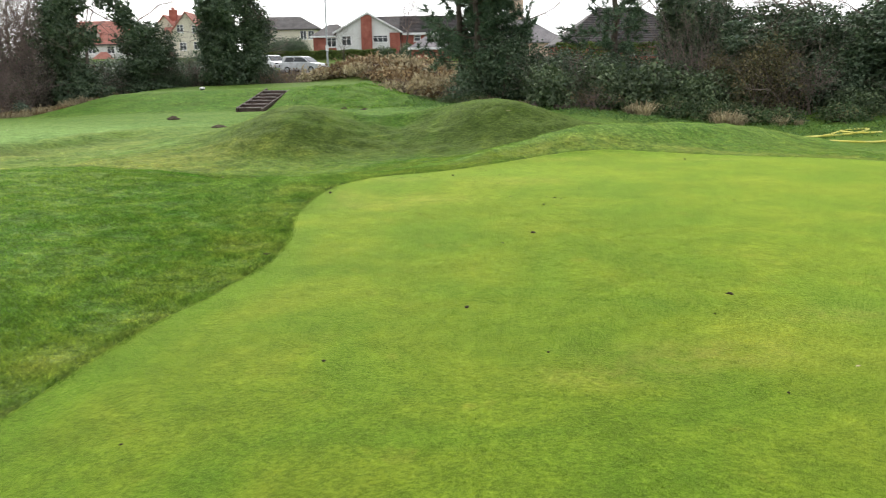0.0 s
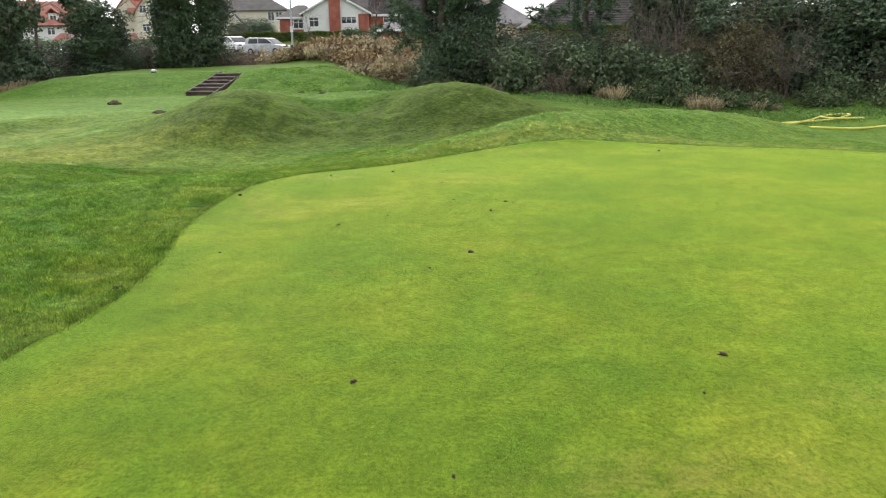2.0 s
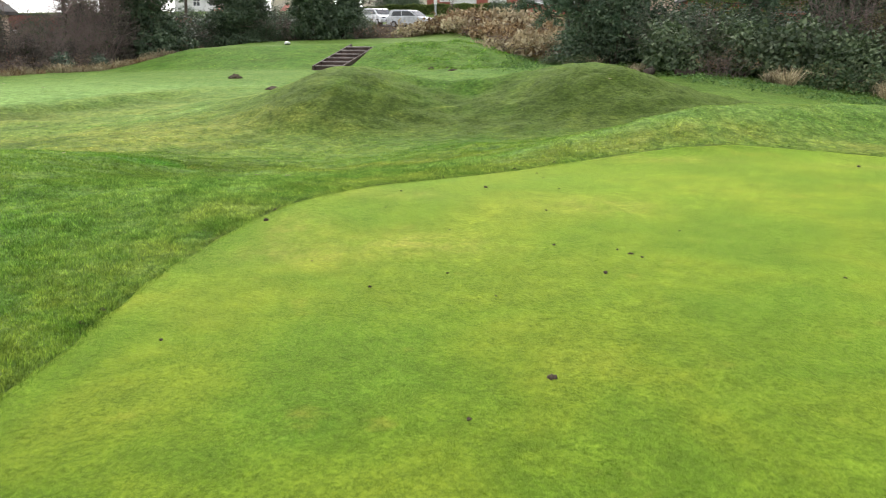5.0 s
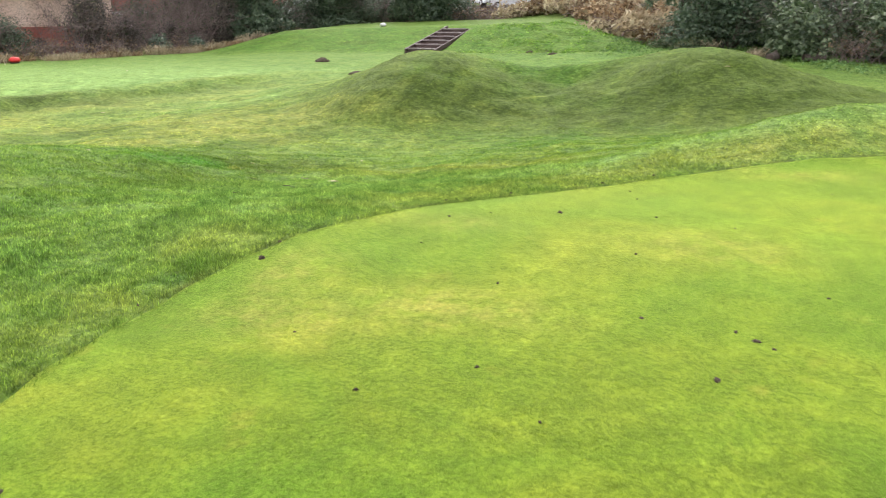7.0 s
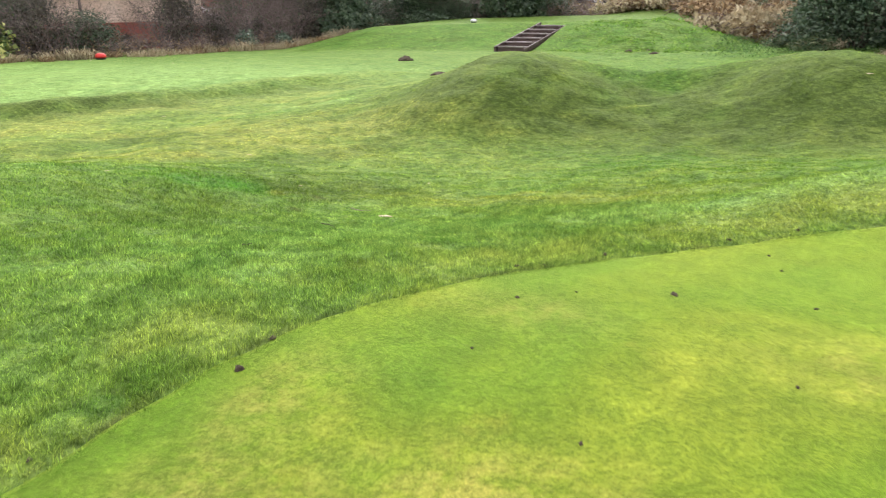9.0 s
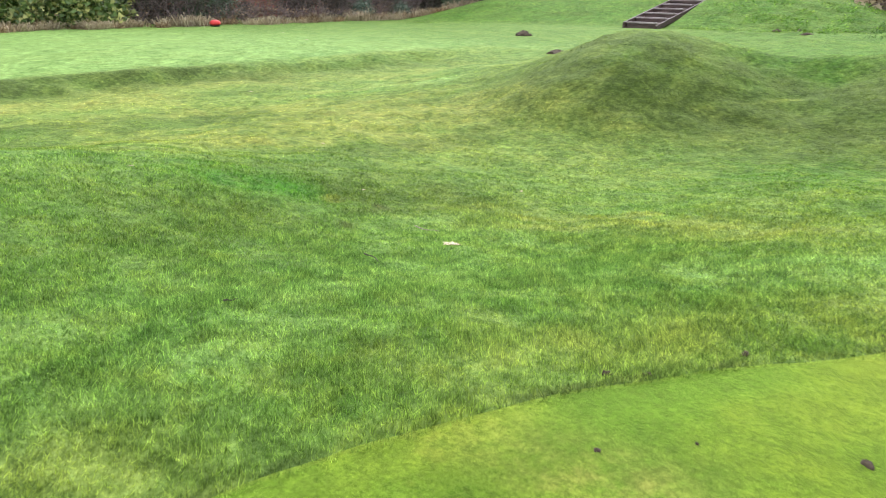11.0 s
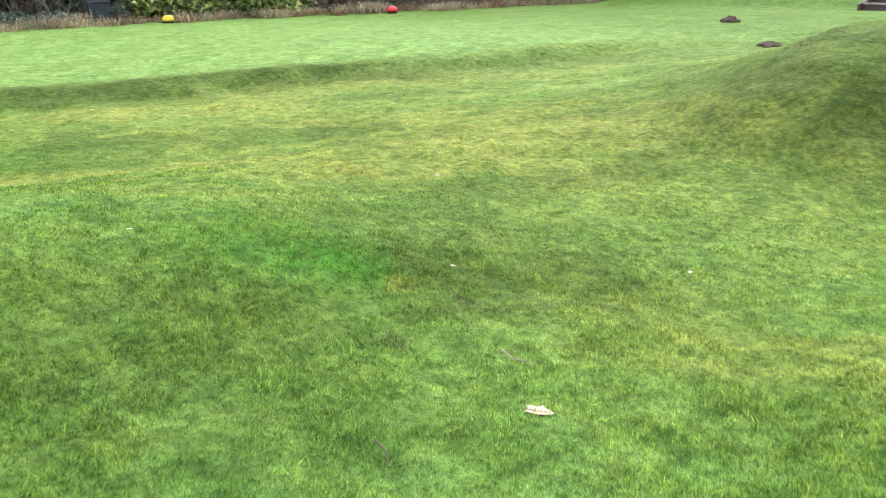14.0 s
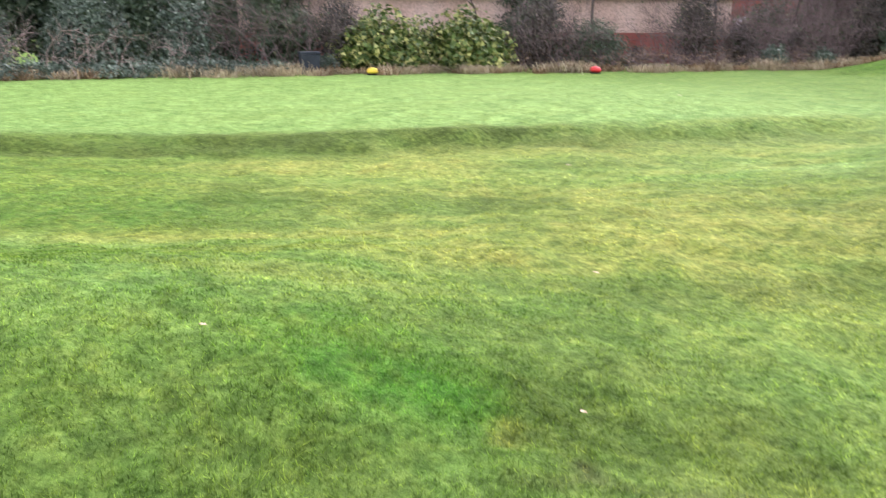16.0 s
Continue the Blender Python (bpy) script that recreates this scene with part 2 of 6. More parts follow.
M_CREAM = noisy("cream_render", (0.62, 0.57, 0.46), (0.70, 0.65, 0.54), (0.76, 0.71, 0.60), 0.5, 10, 0.85, 0.2, 0.15)
M_SLATE = noisy("dark_roof_tile", (0.050, 0.045, 0.045), (0.080, 0.073, 0.073), (0.120, 0.110, 0.108), 0.8, 9, 0.75, 0.3, 0.4)
M_GREYROOF = noisy("grey_roof_tile", (0.170, 0.160, 0.165), (0.230, 0.215, 0.220), (0.290, 0.270, 0.275), 0.8, 9, 0.75, 0.3, 0.4)
M_REDROOF = noisy("red_roof_tile", (0.340, 0.135, 0.105), (0.440, 0.190, 0.150), (0.520, 0.250, 0.205), 0.8, 9, 0.8, 0.2, 0.4)
M_UPVC = noisy("white_window_frame", (0.74, 0.74, 0.74), (0.80, 0.80, 0.80), (0.83, 0.83, 0.83), 1, 8, 0.4, 0.4, 0.0)
M_PANE = noisy("window_glass", (0.020, 0.024, 0.028), (0.035, 0.040, 0.046), (0.060, 0.066, 0.072), 1.3, 4, 0.08, 0.6, 0.0)
M_HEDGE = foliage("clipped_privet", (0.066, 0.110, 0.022), (0.121, 0.176, 0.039), (0.220, 0.275, 0.077), 0.6, 0.2)
M_CARWHITE = noisy("white_car_paint", (0.72, 0.73, 0.74), (0.76, 0.77, 0.78), (0.80, 0.81, 0.82), 0.5, 3, 0.25, 0.6, 0.0)
M_CARSILVER = noisy("silver_car_paint", (0.46, 0.47, 0.49), (0.54, 0.55, 0.57), (0.60, 0.61, 0.63), 0.5, 3, 0.3, 0.6, 0.0, metal=0.4)
M_TYRE = noisy("tyre_rubber", (0.015, 0.015, 0.015), (0.022, 0.022, 0.022), (0.035, 0.034, 0.033), 4, 30, 0.8, 0.3, 0.2)
M_STEEL = noisy("galvanised_steel", (0.36, 0.38, 0.40), (0.44, 0.46, 0.48), (0.52, 0.54, 0.56), 2, 20, 0.45, 0.5, 0.1, metal=0.6)
M_REDP = noisy("red_plastic", (0.55, 0.030, 0.025), (0.66, 0.040, 0.032), (0.72, 0.070, 0.055), 6, 40, 0.45, 0.4, 0.1)
M_YELP = noisy("yellow_plastic", (0.68, 0.50, 0.02), (0.78, 0.60, 0.03), (0.84, 0.68, 0.08), 6, 40, 0.45, 0.4, 0.1)
M_HOSE = noisy("yellow_hose", (0.62, 0.56, 0.08), (0.74, 0.68, 0.14), (0.80, 0.76, 0.26), 2, 30, 0.5, 0.4, 0.1)
M_LEAF = noisy("pale_fallen_leaf", (0.50, 0.38, 0.22), (0.62, 0.50, 0.32), (0.70, 0.60, 0.42), 20, 90, 0.8, 0.2, 0.3)
M_DARKBOX = noisy("dark_blue_plastic", (0.015, 0.022, 0.03), (0.022, 0.032, 0.042), (0.035, 0.045, 0.055), 3, 20, 0.5, 0.4, 0.1)
M_ROAD = noisy("asphalt", (0.035, 0.035, 0.036), (0.050, 0.050, 0.052), (0.070, 0.069, 0.068), 0.4, 25, 0.85, 0.3, 0.4)


# ---------------------------------------------------------------- helpers for meshes
def part(name, bm, material, parent=None, label=""):
    """Links a bmesh as one mesh object under a thing or a part."""
    me = bpy.data.meshes.new(name)
    bm.to_mesh(me)
    bm.free()
    me.materials.append(material)
    ob = new(name, me)
    if parent:
        ob.parent = parent
    return tagged(ob, label) if label else ob


def raw(name, verts, faces, material, parent=None, smooth=False, attrs=None):
    """A mesh object from arrays: verts (n, 3), faces (m, 3 or 4)."""
    verts, faces = np.asarray(verts, np.float32), np.asarray(faces, np.int32)
    me = bpy.data.meshes.new(name)
    k = faces.shape[1]
    me.vertices.add(len(verts))
    me.vertices.foreach_set("co", verts.ravel())
    me.loops.add(faces.size)
    me.loops.foreach_set("vertex_index", faces.ravel())
    me.polygons.add(len(faces))
    me.polygons.foreach_set("loop_start", np.arange(0, faces.size, k, dtype=np.int32))
    me.polygons.foreach_set("use_smooth", np.full(len(faces), smooth, bool))
    me.update(calc_edges=True)
    for key, values in (attrs or {}).items():
        a = me.attributes.new(key, "FLOAT", "POINT")
        a.data.foreach_set("value", np.asarray(values, np.float32))
    me.materials.append(material)
    ob = new(name, me)
    if parent:
        ob.parent = parent
    return ob


def empty(name, m, label="", category="", group="", kind=""):
    ob = new(name)
    ob.matrix_world = m
    ob.empty_display_size = 0.2
    return tagged(ob, label, category, group, kind)


def box(bm, x0, y0, z0, x1, y1, z1, bevel=0.0):
    r = bmesh.ops.create_cube(bm, size=1.0, matrix=Matrix.LocRotScale(((x0 + x1) / 2, (y0 + y1) / 2, (z0 + z1) / 2), None, (x1 - x0, y1 - y0, z1 - z0)))
    if bevel:
        es = {e for v in r["verts"] for e in v.link_edges}
        bmesh.ops.bevel(bm, geom=list(es), offset=bevel, segments=2, affect="EDGES", profile=0.6)


def boxbm(*a, **k):
    bm = bmesh.new()
    box(bm, *a, **k)
    return bm


def prism(points, y0, y1):
    """A solid from an outline in x and z, from y0 to y1."""
    bm = bmesh.new()
    a = [bm.verts.new((x, y0, z)) for x, z in points]
    b = [bm.verts.new((x, y1, z)) for x, z in points]
    bm.faces.new(a)
    bm.faces.new(b[::-1])
    for i in range(len(a)):
        j = (i + 1) % len(a)
        bm.faces.new((a[j], a[i], b[i], b[j]))
    bmesh.ops.recalc_face_normals(bm, faces=bm.faces[:])
    return bm


def tubes(segs, sides=4):
    """Tapered tubes: rows of p0 (3), p1 (3), r0, r1."""
    s = np.asarray(segs, float)
    p0, p1, r0, r1 = s[:, 0:3], s[:, 3:6], s[:, 6], s[:, 7]
    d = p1 - p0
    d /= np.linalg.norm(d, axis=1)[:, None] + 1e-9
    ref = np.where(np.abs(d[:, 2:3]) > 0.9, np.array([[1.0, 0, 0]]), np.array([[0, 0, 1.0]]))
    u = np.cross(d, ref)
    u /= np.linalg.norm(u, axis=1)[:, None] + 1e-9
    w = np.cross(d, u)
    ang = np.arange(sides) * 2 * np.pi / sides
    ring = u[:, None, :] * np.cos(ang)[None, :, None] + w[:, None, :] * np.sin(ang)[None, :, None]
    a = p0[:, None, :] + ring * r0[:, None, None]
    b = p1[:, None, :] + ring * r1[:, None, None]
    verts = np.concatenate([a, b], 1).reshape(-1, 3)
    base = np.arange(len(s))[:, None, None] * 2 * sides
    i = np.arange(sides)
    f = np.stack([i, (i + 1) % sides, (i + 1) % sides + sides, i + sides], 1)[None]
    return verts, (base + f).reshape(-1, 4)


def unit(v):
    return v / (np.linalg.norm(v, axis=-1, keepdims=True) + 1e-9)


def leaf_quads(rng, pts, size, up=0.3, aspect=0.6, out=None):
    """Rhombic leaves, folded a little, at the points."""
    k = len(pts)
    d = unit(rng.normal(size=(k, 3)) + (0 if out is None else 0.8 * out))
    nrm = unit(rng.normal(size=(k, 3)) + np.array([0, 0, up]) + (0 if out is None else 0.9 * out))
    side = unit(np.cross(d, nrm))
    s = size * rng.uniform(0.6, 1.35, (k, 1))
    base = pts - d * s * 0.5
    tip = pts + d * s * 0.5 - nrm * s * 0.1
    a = pts + side * s * aspect * 0.5 + nrm * s * 0.08
    b = pts - side * s * aspect * 0.5 + nrm * s * 0.08
    v = np.stack([base, a, tip, b], 1).reshape(-1, 3)
    return v, np.arange(4 * k).reshape(-1, 4)


def leaf_tris(rng, pts, size, up=0.3, aspect=0.6, out=None):
    """Pointed leaves of one face each, for foliage far off."""
    v, f = leaf_quads(rng, pts, size * 1.3, up, aspect * 1.1, out)
    q = v.reshape(-1, 4, 3)[:, [0, 1, 3]]
    q[:, 0] = v.reshape(-1, 4, 3)[:, 2]
    return q.reshape(-1, 3), np.arange(len(q) * 3).reshape(-1, 3)


def blade_tris(rng, roots, height, width, lean=0.6, direction=None):
    k = len(roots)
    a = rng.uniform(0, 2 * np.pi, k)
    side = np.stack([np.cos(a), np.sin(a), np.zeros(k)], 1)
    la = rng.uniform(0, 2 * np.pi, k)
    ln = np.abs(rng.normal(0, lean, k))
    h = np.broadcast_to(height, (k,)) * rng.uniform(0.55, 1.25, k)
    w = np.broadcast_to(width, (k,)) * rng.uniform(0.7, 1.3, k)
    tip = roots + np.stack([np.cos(la) * ln, np.sin(la) * ln, np.ones(k)], 1) * h[:, None]
    v = np.stack([roots + side * w[:, None] / 2, roots - side * w[:, None] / 2, tip], 1).reshape(-1, 3)
    return v, np.arange(3 * k).reshape(-1, 3)


# ---------------------------------------------------------------- the lie of the land
HILLS = [  # centre x, y, height, spread along, spread across, turn
    (-4.07, 23.00, 1.013, 1.54, 1.18, -0.37),  # left mound
    (1.37, 23.35, 0.956, 1.60, 1.38, -0.01),  # right mound
    (5.38, 17.64, 0.482, 3.32, 0.73, 0.49),  # ridge behind the green
    (2.58, 16.52, 0.187, 1.33, 0.45, 0.61),  # near end of the ridge
    (-6.16, 13.31, 0.483, 1.35, 2.28, -0.32),  # knoll beside the green
    (-3.72, 18.20, -0.610, 5.95, 2.93, 1.26),  # hollow
    (-12.27, 17.08, -0.220, 3.66, 2.35, 0.21),  # hollow by the tee path
    (-4.43, 21.23, 0.406, 0.98, 0.84, 0.25),  # spur of the left mound
    (12.03, 24.78, -0.741, 4.11, 6.32, 0.11),  # low ground by the hose
    (-5.59, 8.58, 0.305, 1.80, 2.52, -0.14),  # knoll by the green's side
    (1.15, 20.61, -0.259, 1.88, 1.33, 0.02),  # dip before the right mound
    (-9.49, 22.49, -0.166, 2.55, 1.80, -0.05),  # dip below the bank
    (-2.75, 11.93, 0.253, 1.98, 1.15, 0.19),  # lip of the green
    (-1.70, 23.99, 0.437, 1.62, 0.43, 0.06),  # saddle
    (-2.42, 29.79, -0.169, 6.02, 2.99, 0.26),  # dip behind the mounds
]
EDGE = [(-2.35, 2.4), (-2.18, 3.6), (-2.0, 4.9), (-1.77, 5.8), (-1.56, 6.8), (-1.58, 7.9), (-1.74, 9.1), (-1.74, 10.1), (-1.58, 11.0), (-1.28, 11.65), (-0.85, 12.4),
        (-0.2, 13.25), (0.6, 13.95), (1.4, 14.5), (2.3, 15.0), (3.3, 15.3), (4.5, 15.27), (5.7, 15.02), (7.6, 14.45), (9.6, 12.0), (10.4, 8.5), (10.0, 4.0), (7.5, -1.0),
        (3.5, -3.6), (0.0, -3.6), (-2.0, -1.8), (-2.5, 0.4)]


def closed_curve(points, steps=6):
    p = np.array(points)
    out = []
    for i in range(len(p)):
        a, b, c, d = (p[(i + k) % len(p)] for k in (-1, 0, 1, 2))
        for t in np.arange(steps) / steps:
            out.append(0.5 * (2 * b + (c - a) * t + (2 * a - 5 * b + 4 * c - d) * t * t + (3 * b - a - 3 * c + d) * t ** 3))
    return np.array(out)


RIM = closed_curve(EDGE)


def rim_distance(x, y):
    """Metres outside (plus) or inside (minus) the rim of the putting green."""
    q = np.stack([np.ravel(x), np.ravel(y)], 1)
    best = np.full(len(q), 1e9)
    inside = np.zeros(len(q), bool)
    near = (q[:, 0] > -14) & (q[:, 0] < 16) & (q[:, 1] > -10) & (q[:, 1] < 22)
    k = q[near]
    bb, ins = np.full(len(k), 1e9), np.zeros(len(k), bool)
    for i in range(len(RIM)):
        a, b = RIM[i], RIM[(i + 1) % len(RIM)]
        ab = b - a
        t = np.clip(((k - a) @ ab) / (ab @ ab), 0, 1)
        bb = np.minimum(bb, np.hypot(*(k - a - t[:, None] * ab).T))
        cross = (a[1] > k[:, 1]) != (b[1] > k[:, 1])
        ins ^= cross & (k[:, 0] < (b[0] - a[0]) * (k[:, 1] - a[1]) / (b[1] - a[1] + 1e-12) + a[0])
    best[near], inside[near] = bb, ins
    return np.where(inside, -best, best).reshape(np.shape(x))


def step(a, b, v):
    t = np.clip((v - a) / (b - a), 0, 1)
    return t * t * (3 - 2 * t)


WAVES = [(np.random.RandomState(s).uniform(0, 6.28, (7, 2)), np.random.RandomState(s + 50).uniform(0, 6.28, 7)) for s in range(6)]


def waves(x, y, wavelength, seed=0):
    """Smooth pseudo-random waves between about -1 and 1."""
    ang, ph = WAVES[seed]
    s = 0
    for i in range(7):
        k = 2 * np.pi / (wavelength * (0.6 + 0.16 * i))
        s = s + np.sin(k * (x * np.cos(ang[i, 0]) + y * np.sin(ang[i, 0])) + ph[i] + 0.8 * np.sin(k * 0.6 * (x * np.cos(ang[i, 1]) + y * np.sin(ang[i, 1])) + ang[i, 1]))
    return s / 3.2


def tee_distance(x, y):
    dx, dy = np.abs(x + 10.5) - 5.4, np.abs(y - 46.3) - 4.4
    return np.hypot(np.maximum(dx, 0), np.maximum(dy, 0)) + np.minimum(np.maximum(dx, dy), 0) - 0.9


def field_side(x, y):
    """Metres past the top of the bank into the mown tee field."""
    return (-12.0 + 0.36 * (y - 22) - x) / 1.063


def land(x, y):
    """Height of the ground over the plan."""
    x, y = np.asarray(x, float), np.asarray(y, float)
    z = 0.006 * np.clip(y - 5, -10, 20) * np.exp(-((x - 2) / 12) ** 2)
    for cx, cy, a, sx, sy, an in HILLS:
        u = (x - cx) * np.cos(an) + (y - cy) * np.sin(an)
        v = -(x - cx) * np.sin(an) + (y - cy) * np.cos(an)
        z = z + a * np.exp(-0.5 * ((u / sx) ** 2 + (v / sy) ** 2))
    td = tee_distance(x, y)
    z = z + (0.93 + 0.016 * (x + 10)) * (1 - 0.3 * step(0.0, 3.9, td) - 0.7 * np.clip(td / 3.9, 0, 1)) * (x > -30) * (x < 10)
    # the cutting for the timber steps
    z = z - 0.13 * step(0.75, 0.55, np.abs(x + 8.78 - 0.13 * (y - 37.0))) * step(36.8, 37.4, y) * step(41.5, 41.0, y)
    # a shallow bank along the near side of the tee field
    z = z - 0.21 * (1 - step(-0.75, 0.1, field_side(x, y) + 0.15 * waves(x, y, 1.9, 2))) * step(-7.0, -9.5, x) * step(11, 14, y) * (1 - step(25, 28, y))
    # the land rises behind the course to the road and the houses
    up = np.interp(y, [45, 52, 60, 82, 100, 109, 140, 300, 3000], [0, 0.2, 0.9, 1.75, 3.6, 4.15, 4.6, 6, 6])
    up = up * (0.55 + 0.45 * step(-34, -18, x) * (y < 110) + 0.45 * (y >= 110))
    z = z + up
    z = z + 0.85 * np.exp(-0.5 * (((x + 2.8) / 3.6) ** 4 + ((y - 55.5) / 3.4) ** 2))
    z = z + 0.9 * np.exp(-0.5 * (((x - 12) / 9) ** 4 + ((y - 48) / 6) ** 2))
    z = z - 0.22 * step(4, 12, x) * step(22, 30, y) * (1 - step(36, 46, y))
    z = z - 0.15 * step(-13, -21, x) * step(46, 40, y)
    return z


def grain(x, y, cell, seed=0):
    """Smooth random lumps about -1 to 1 on a lattice of that many metres, with no repeat."""
    u, v = np.asarray(x, float) / cell, np.asarray(y, float) / cell
    i, j = np.floor(u), np.floor(v)
    a, b = u - i, v - j
    a, b = a * a * (3 - 2 * a), b * b * (3 - 2 * b)
    at = lambda p, q: np.modf(np.abs(np.sin(p * 127.1 + q * 311.7 + seed * 74.7) * 43758.5453))[0] * 2 - 1
    return (at(i, j) * (1 - a) + at(i + 1, j) * a) * (1 - b) + (at(i, j + 1) * (1 - a) + at(i + 1, j + 1) * a) * b


def tussocks(x, y):
    """The matted clumps of the rough: rounded tops with creases between them."""
    u, v = x + 0.12 * grain(x, y, 0.5, 7), y + 0.12 * grain(x, y, 0.5, 8)
    return 0.5 * grain(u * 0.7, v, 0.34, 1) + 0.35 * grain(u * 0.8, v, 0.19, 2) + 0.5 * grain(u * 0.8, v, 0.8, 3)


def unevenness(x, y, rim):
    near = step(0.05, 0.6, rim) * (1 - 0.75 * step(0.0, 0.8, field_side(x, y)) * (y > 10))
    wild = np.exp(-0.5 * (((x + 1.3) / 5.5) ** 4 + ((y - 21.8) / 2.6) ** 4)) + (0.4 + 1.6 * step(-7.4, -6.4, x)) * step(34, 37, y) + 0.5 * np.exp(-0.5 * (((x + 8.5) / 4) ** 4 + ((y - 18.5) / 2.5) ** 4))
    far = step(8, 16, y) * (1 - step(50, 56, y))
    return near * (0.014 * waves(x, y, 0.9, 1) + 0.012 * waves(x, y, 2.6, 2) + (0.013 + 0.018 * far + 0.022 * wild) * tussocks(x, y))


# darker turves; the first two and the last paint shade on bank and mound
DARK_SHADE_TURVES = [(-14.7, 13.0, -13.0, 18.4, 0.75, 0.9), (-13.0, 18.6, -11.9, 21.4, 0.5, 0.6), (-10.9, 15.3, -8.4, 18.8, 0.9, 0.5), (-4.5, 15.25, -3.65, 16.7, 0.75, 0.6), (-4.45, 22.1, -3.1, 22.45, 1.4, 0.7)]
DRY_TURVES = [(-13.2, 16.2, -12.1, 17.95, 0.35, 0.6), (-12.0, 18.2, -11.0, 20.7, 0.25, 0.5), (-9.6, 16.25, -7.8, 18.2, 0.38, 0.6), (-9.0, 19.3, -7.0, 19.9, 0.5, 0.35), (-7.0, 19.9, -5.3, 21.0, 0.6, 0.7), (-2.9, 15.72, -1.8, 16.55, 0.3, 0.6), (-2.85, 21.15, -1.5, 22.3, 0.14, 0.6), (-6.4, 19.2, -3.1, 20.2, 0.3, 0.35), (-4.35, 15.2, -4.15, 15.05, 0.16, 0.8)]


def turf_strips(x, y, strips):
    """Laid turves and painted shade in the plan: straight strips (from x, y to x, y, width, how far they differ) with
    cut edges.
    """
    wx, wy = x + 0.05 * grain(x, y, 0.25, 11), y + 0.05 * grain(x, y, 0.25, 12)
    out = np.zeros(np.shape(x))
    for x0, y0, x1, y1, w, amount in strips:
        ln = math.hypot(x1 - x0, y1 - y0)
        ux, uy = (x1 - x0) / ln, (y1 - y0) / ln
        a, b = (wx - x0) * ux + (wy - y0) * uy, (wy - y0) * ux - (wx - x0) * uy
        out = np.maximum(out, amount * step(-0.05, 0.05, a) * step(-0.05, 0.05, ln - a) * step(-0.06, 0.06, w / 2 - np.abs(b)))
    return out


def plan_tints(x, y, rim):
    """Where the grass is dry, lush, close-mown or worn to soil, with slope shade and crest light painted in."""
    blob = lambda cx, cy, sx, sy, a=0.0: np.exp(-0.5 * ((((x - cx) * np.cos(a) + (y - cy) * np.sin(a)) / sx) ** 2 + ((-(x - cx) * np.sin(a) + (y - cy) * np.cos(a)) / sy) ** 2))
    w1, w2, w3 = waves(x, y, 3.0, 0), waves(x, y, 1.2, 4), waves(x * 0.35, y, 1.0, 5)
    dry = 0.55 * blob(-5.6, 20.6, 1.5, 0.8, 0.2) + 0.45 * blob(-8.5, 18.6, 3.2, 0.5) + 0.4 * blob(-9.0, 16.6, 1.8, 0.35) + 0.15 * blob(-3, 20.6, 2.6, 0.4)
    dry = dry + 0.15 * blob(1.2, 22.2, 1.6, 0.6) + 0.45 * blob(-11.6, 19.6, 4.0, 0.35, 1.22) + 0.35 * blob(-10.4, 17.0, 2.6, 0.3, 1.0) + 0.35 * blob(-1.6, 16.0, 1.6, 0.35, 0.1)
    dry = dry + 0.42 * np.exp(-((rim - 0.35) / 0.4) ** 2) * (0.5 + 0.5 * w2) + 0.3 * np.exp(-((rim - 0.5) / 0.35) ** 2) * step(13.6, 14.6, y) + (0.06 + 0.10 * step(14.2, 15.5, y) * step(-2.5, -4, x) + 0.10 * w1 * step(0, 2, rim) + 0.12 * np.maximum(w3, 0)) * (0.4 + 0.6 * step(14.5, 17, y))
    streak = waves((0.36 * x + y) * 0.13, (x - 0.36 * y) * 0.94, 1.3, 3) * step(-3.5, -6.5, x) * step(14, 16, y + 0.3 * x + 3) * (1 - step(25, 28, y))
    dry = dry + 0.38 * np.maximum(streak, 0) + 0.55 * blob(-8.1, 16.9, 2.6, 0.22, 1.15) + 0.5 * blob(-8.9, 14.4, 0.9, 0.22, 1.1) + 0.45 * blob(-11.6, 17.6, 2.4, 0.22, 1.15) + 0.25 * blob(-6.9, 19.8, 1.4, 0.5, 0.3) + 0.35 * blob(-2.3, 15.7, 0.6, 0.10, 0.6) + 0.5 * blob(-2.3, 21.2, 1.0, 0.12) + 0.35 * blob(2.0, 21.0, 1.2, 0.15)
    field = np.maximum(step(-0.1, 0.5, field_side(x, y) + 0.25 * w2) * (y > 10), step(26.5, 29, y + w2) * (x < -8)) * (x > -40)
    tee_bank = (tee_distance(x, y) > -0.3) * (1 - step(3.2, 3.9, tee_distance(x, y)))
    # mown field and swale; the blobs paint brighter light on crests and edge rough
    mown = 0.9 * field * (1 - tee_bank) + 0.35 * (1 - field) * step(-5, -9, x) * step(14.5, 16.5, y) + 0.3 * blob(-6.4, 14.0, 0.6, 1.7) + 0.12 * blob(-5.6, 9.0, 1.6, 2.0) + 0.2 * blob(-2.2, 13.6, 1.8, 1.2, 0.7) + 0.3 * blob(-3.6, 17.0, 1.6, 2.0) + 0.55 * blob(0.8, 15.35, 1.7, 0.26, 0.46) + 0.35 * blob(5.0, 17.2, 3.0, 0.6, 0.47) + 0.3 * blob(-2.6, 11.4, 0.7, 1.6) + 0.1 * blob(-2.8, 14.6, 2.6, 2.0)
    mown = mown * (1 - 0.75 * step(25, 32, y))
    lush = 0.75 * blob(-4.85, 14.75, 0.55, 0.32, 0.5) + 0.12 * blob(-4.2, 9.0, 1.4, 3.2) + 0.5 * blob(-7.4, 21.6, 0.9, 0.9) + 0.4 * step(26, 31, y) * (1 - field) + 0.12 * np.maximum(w2, 0)
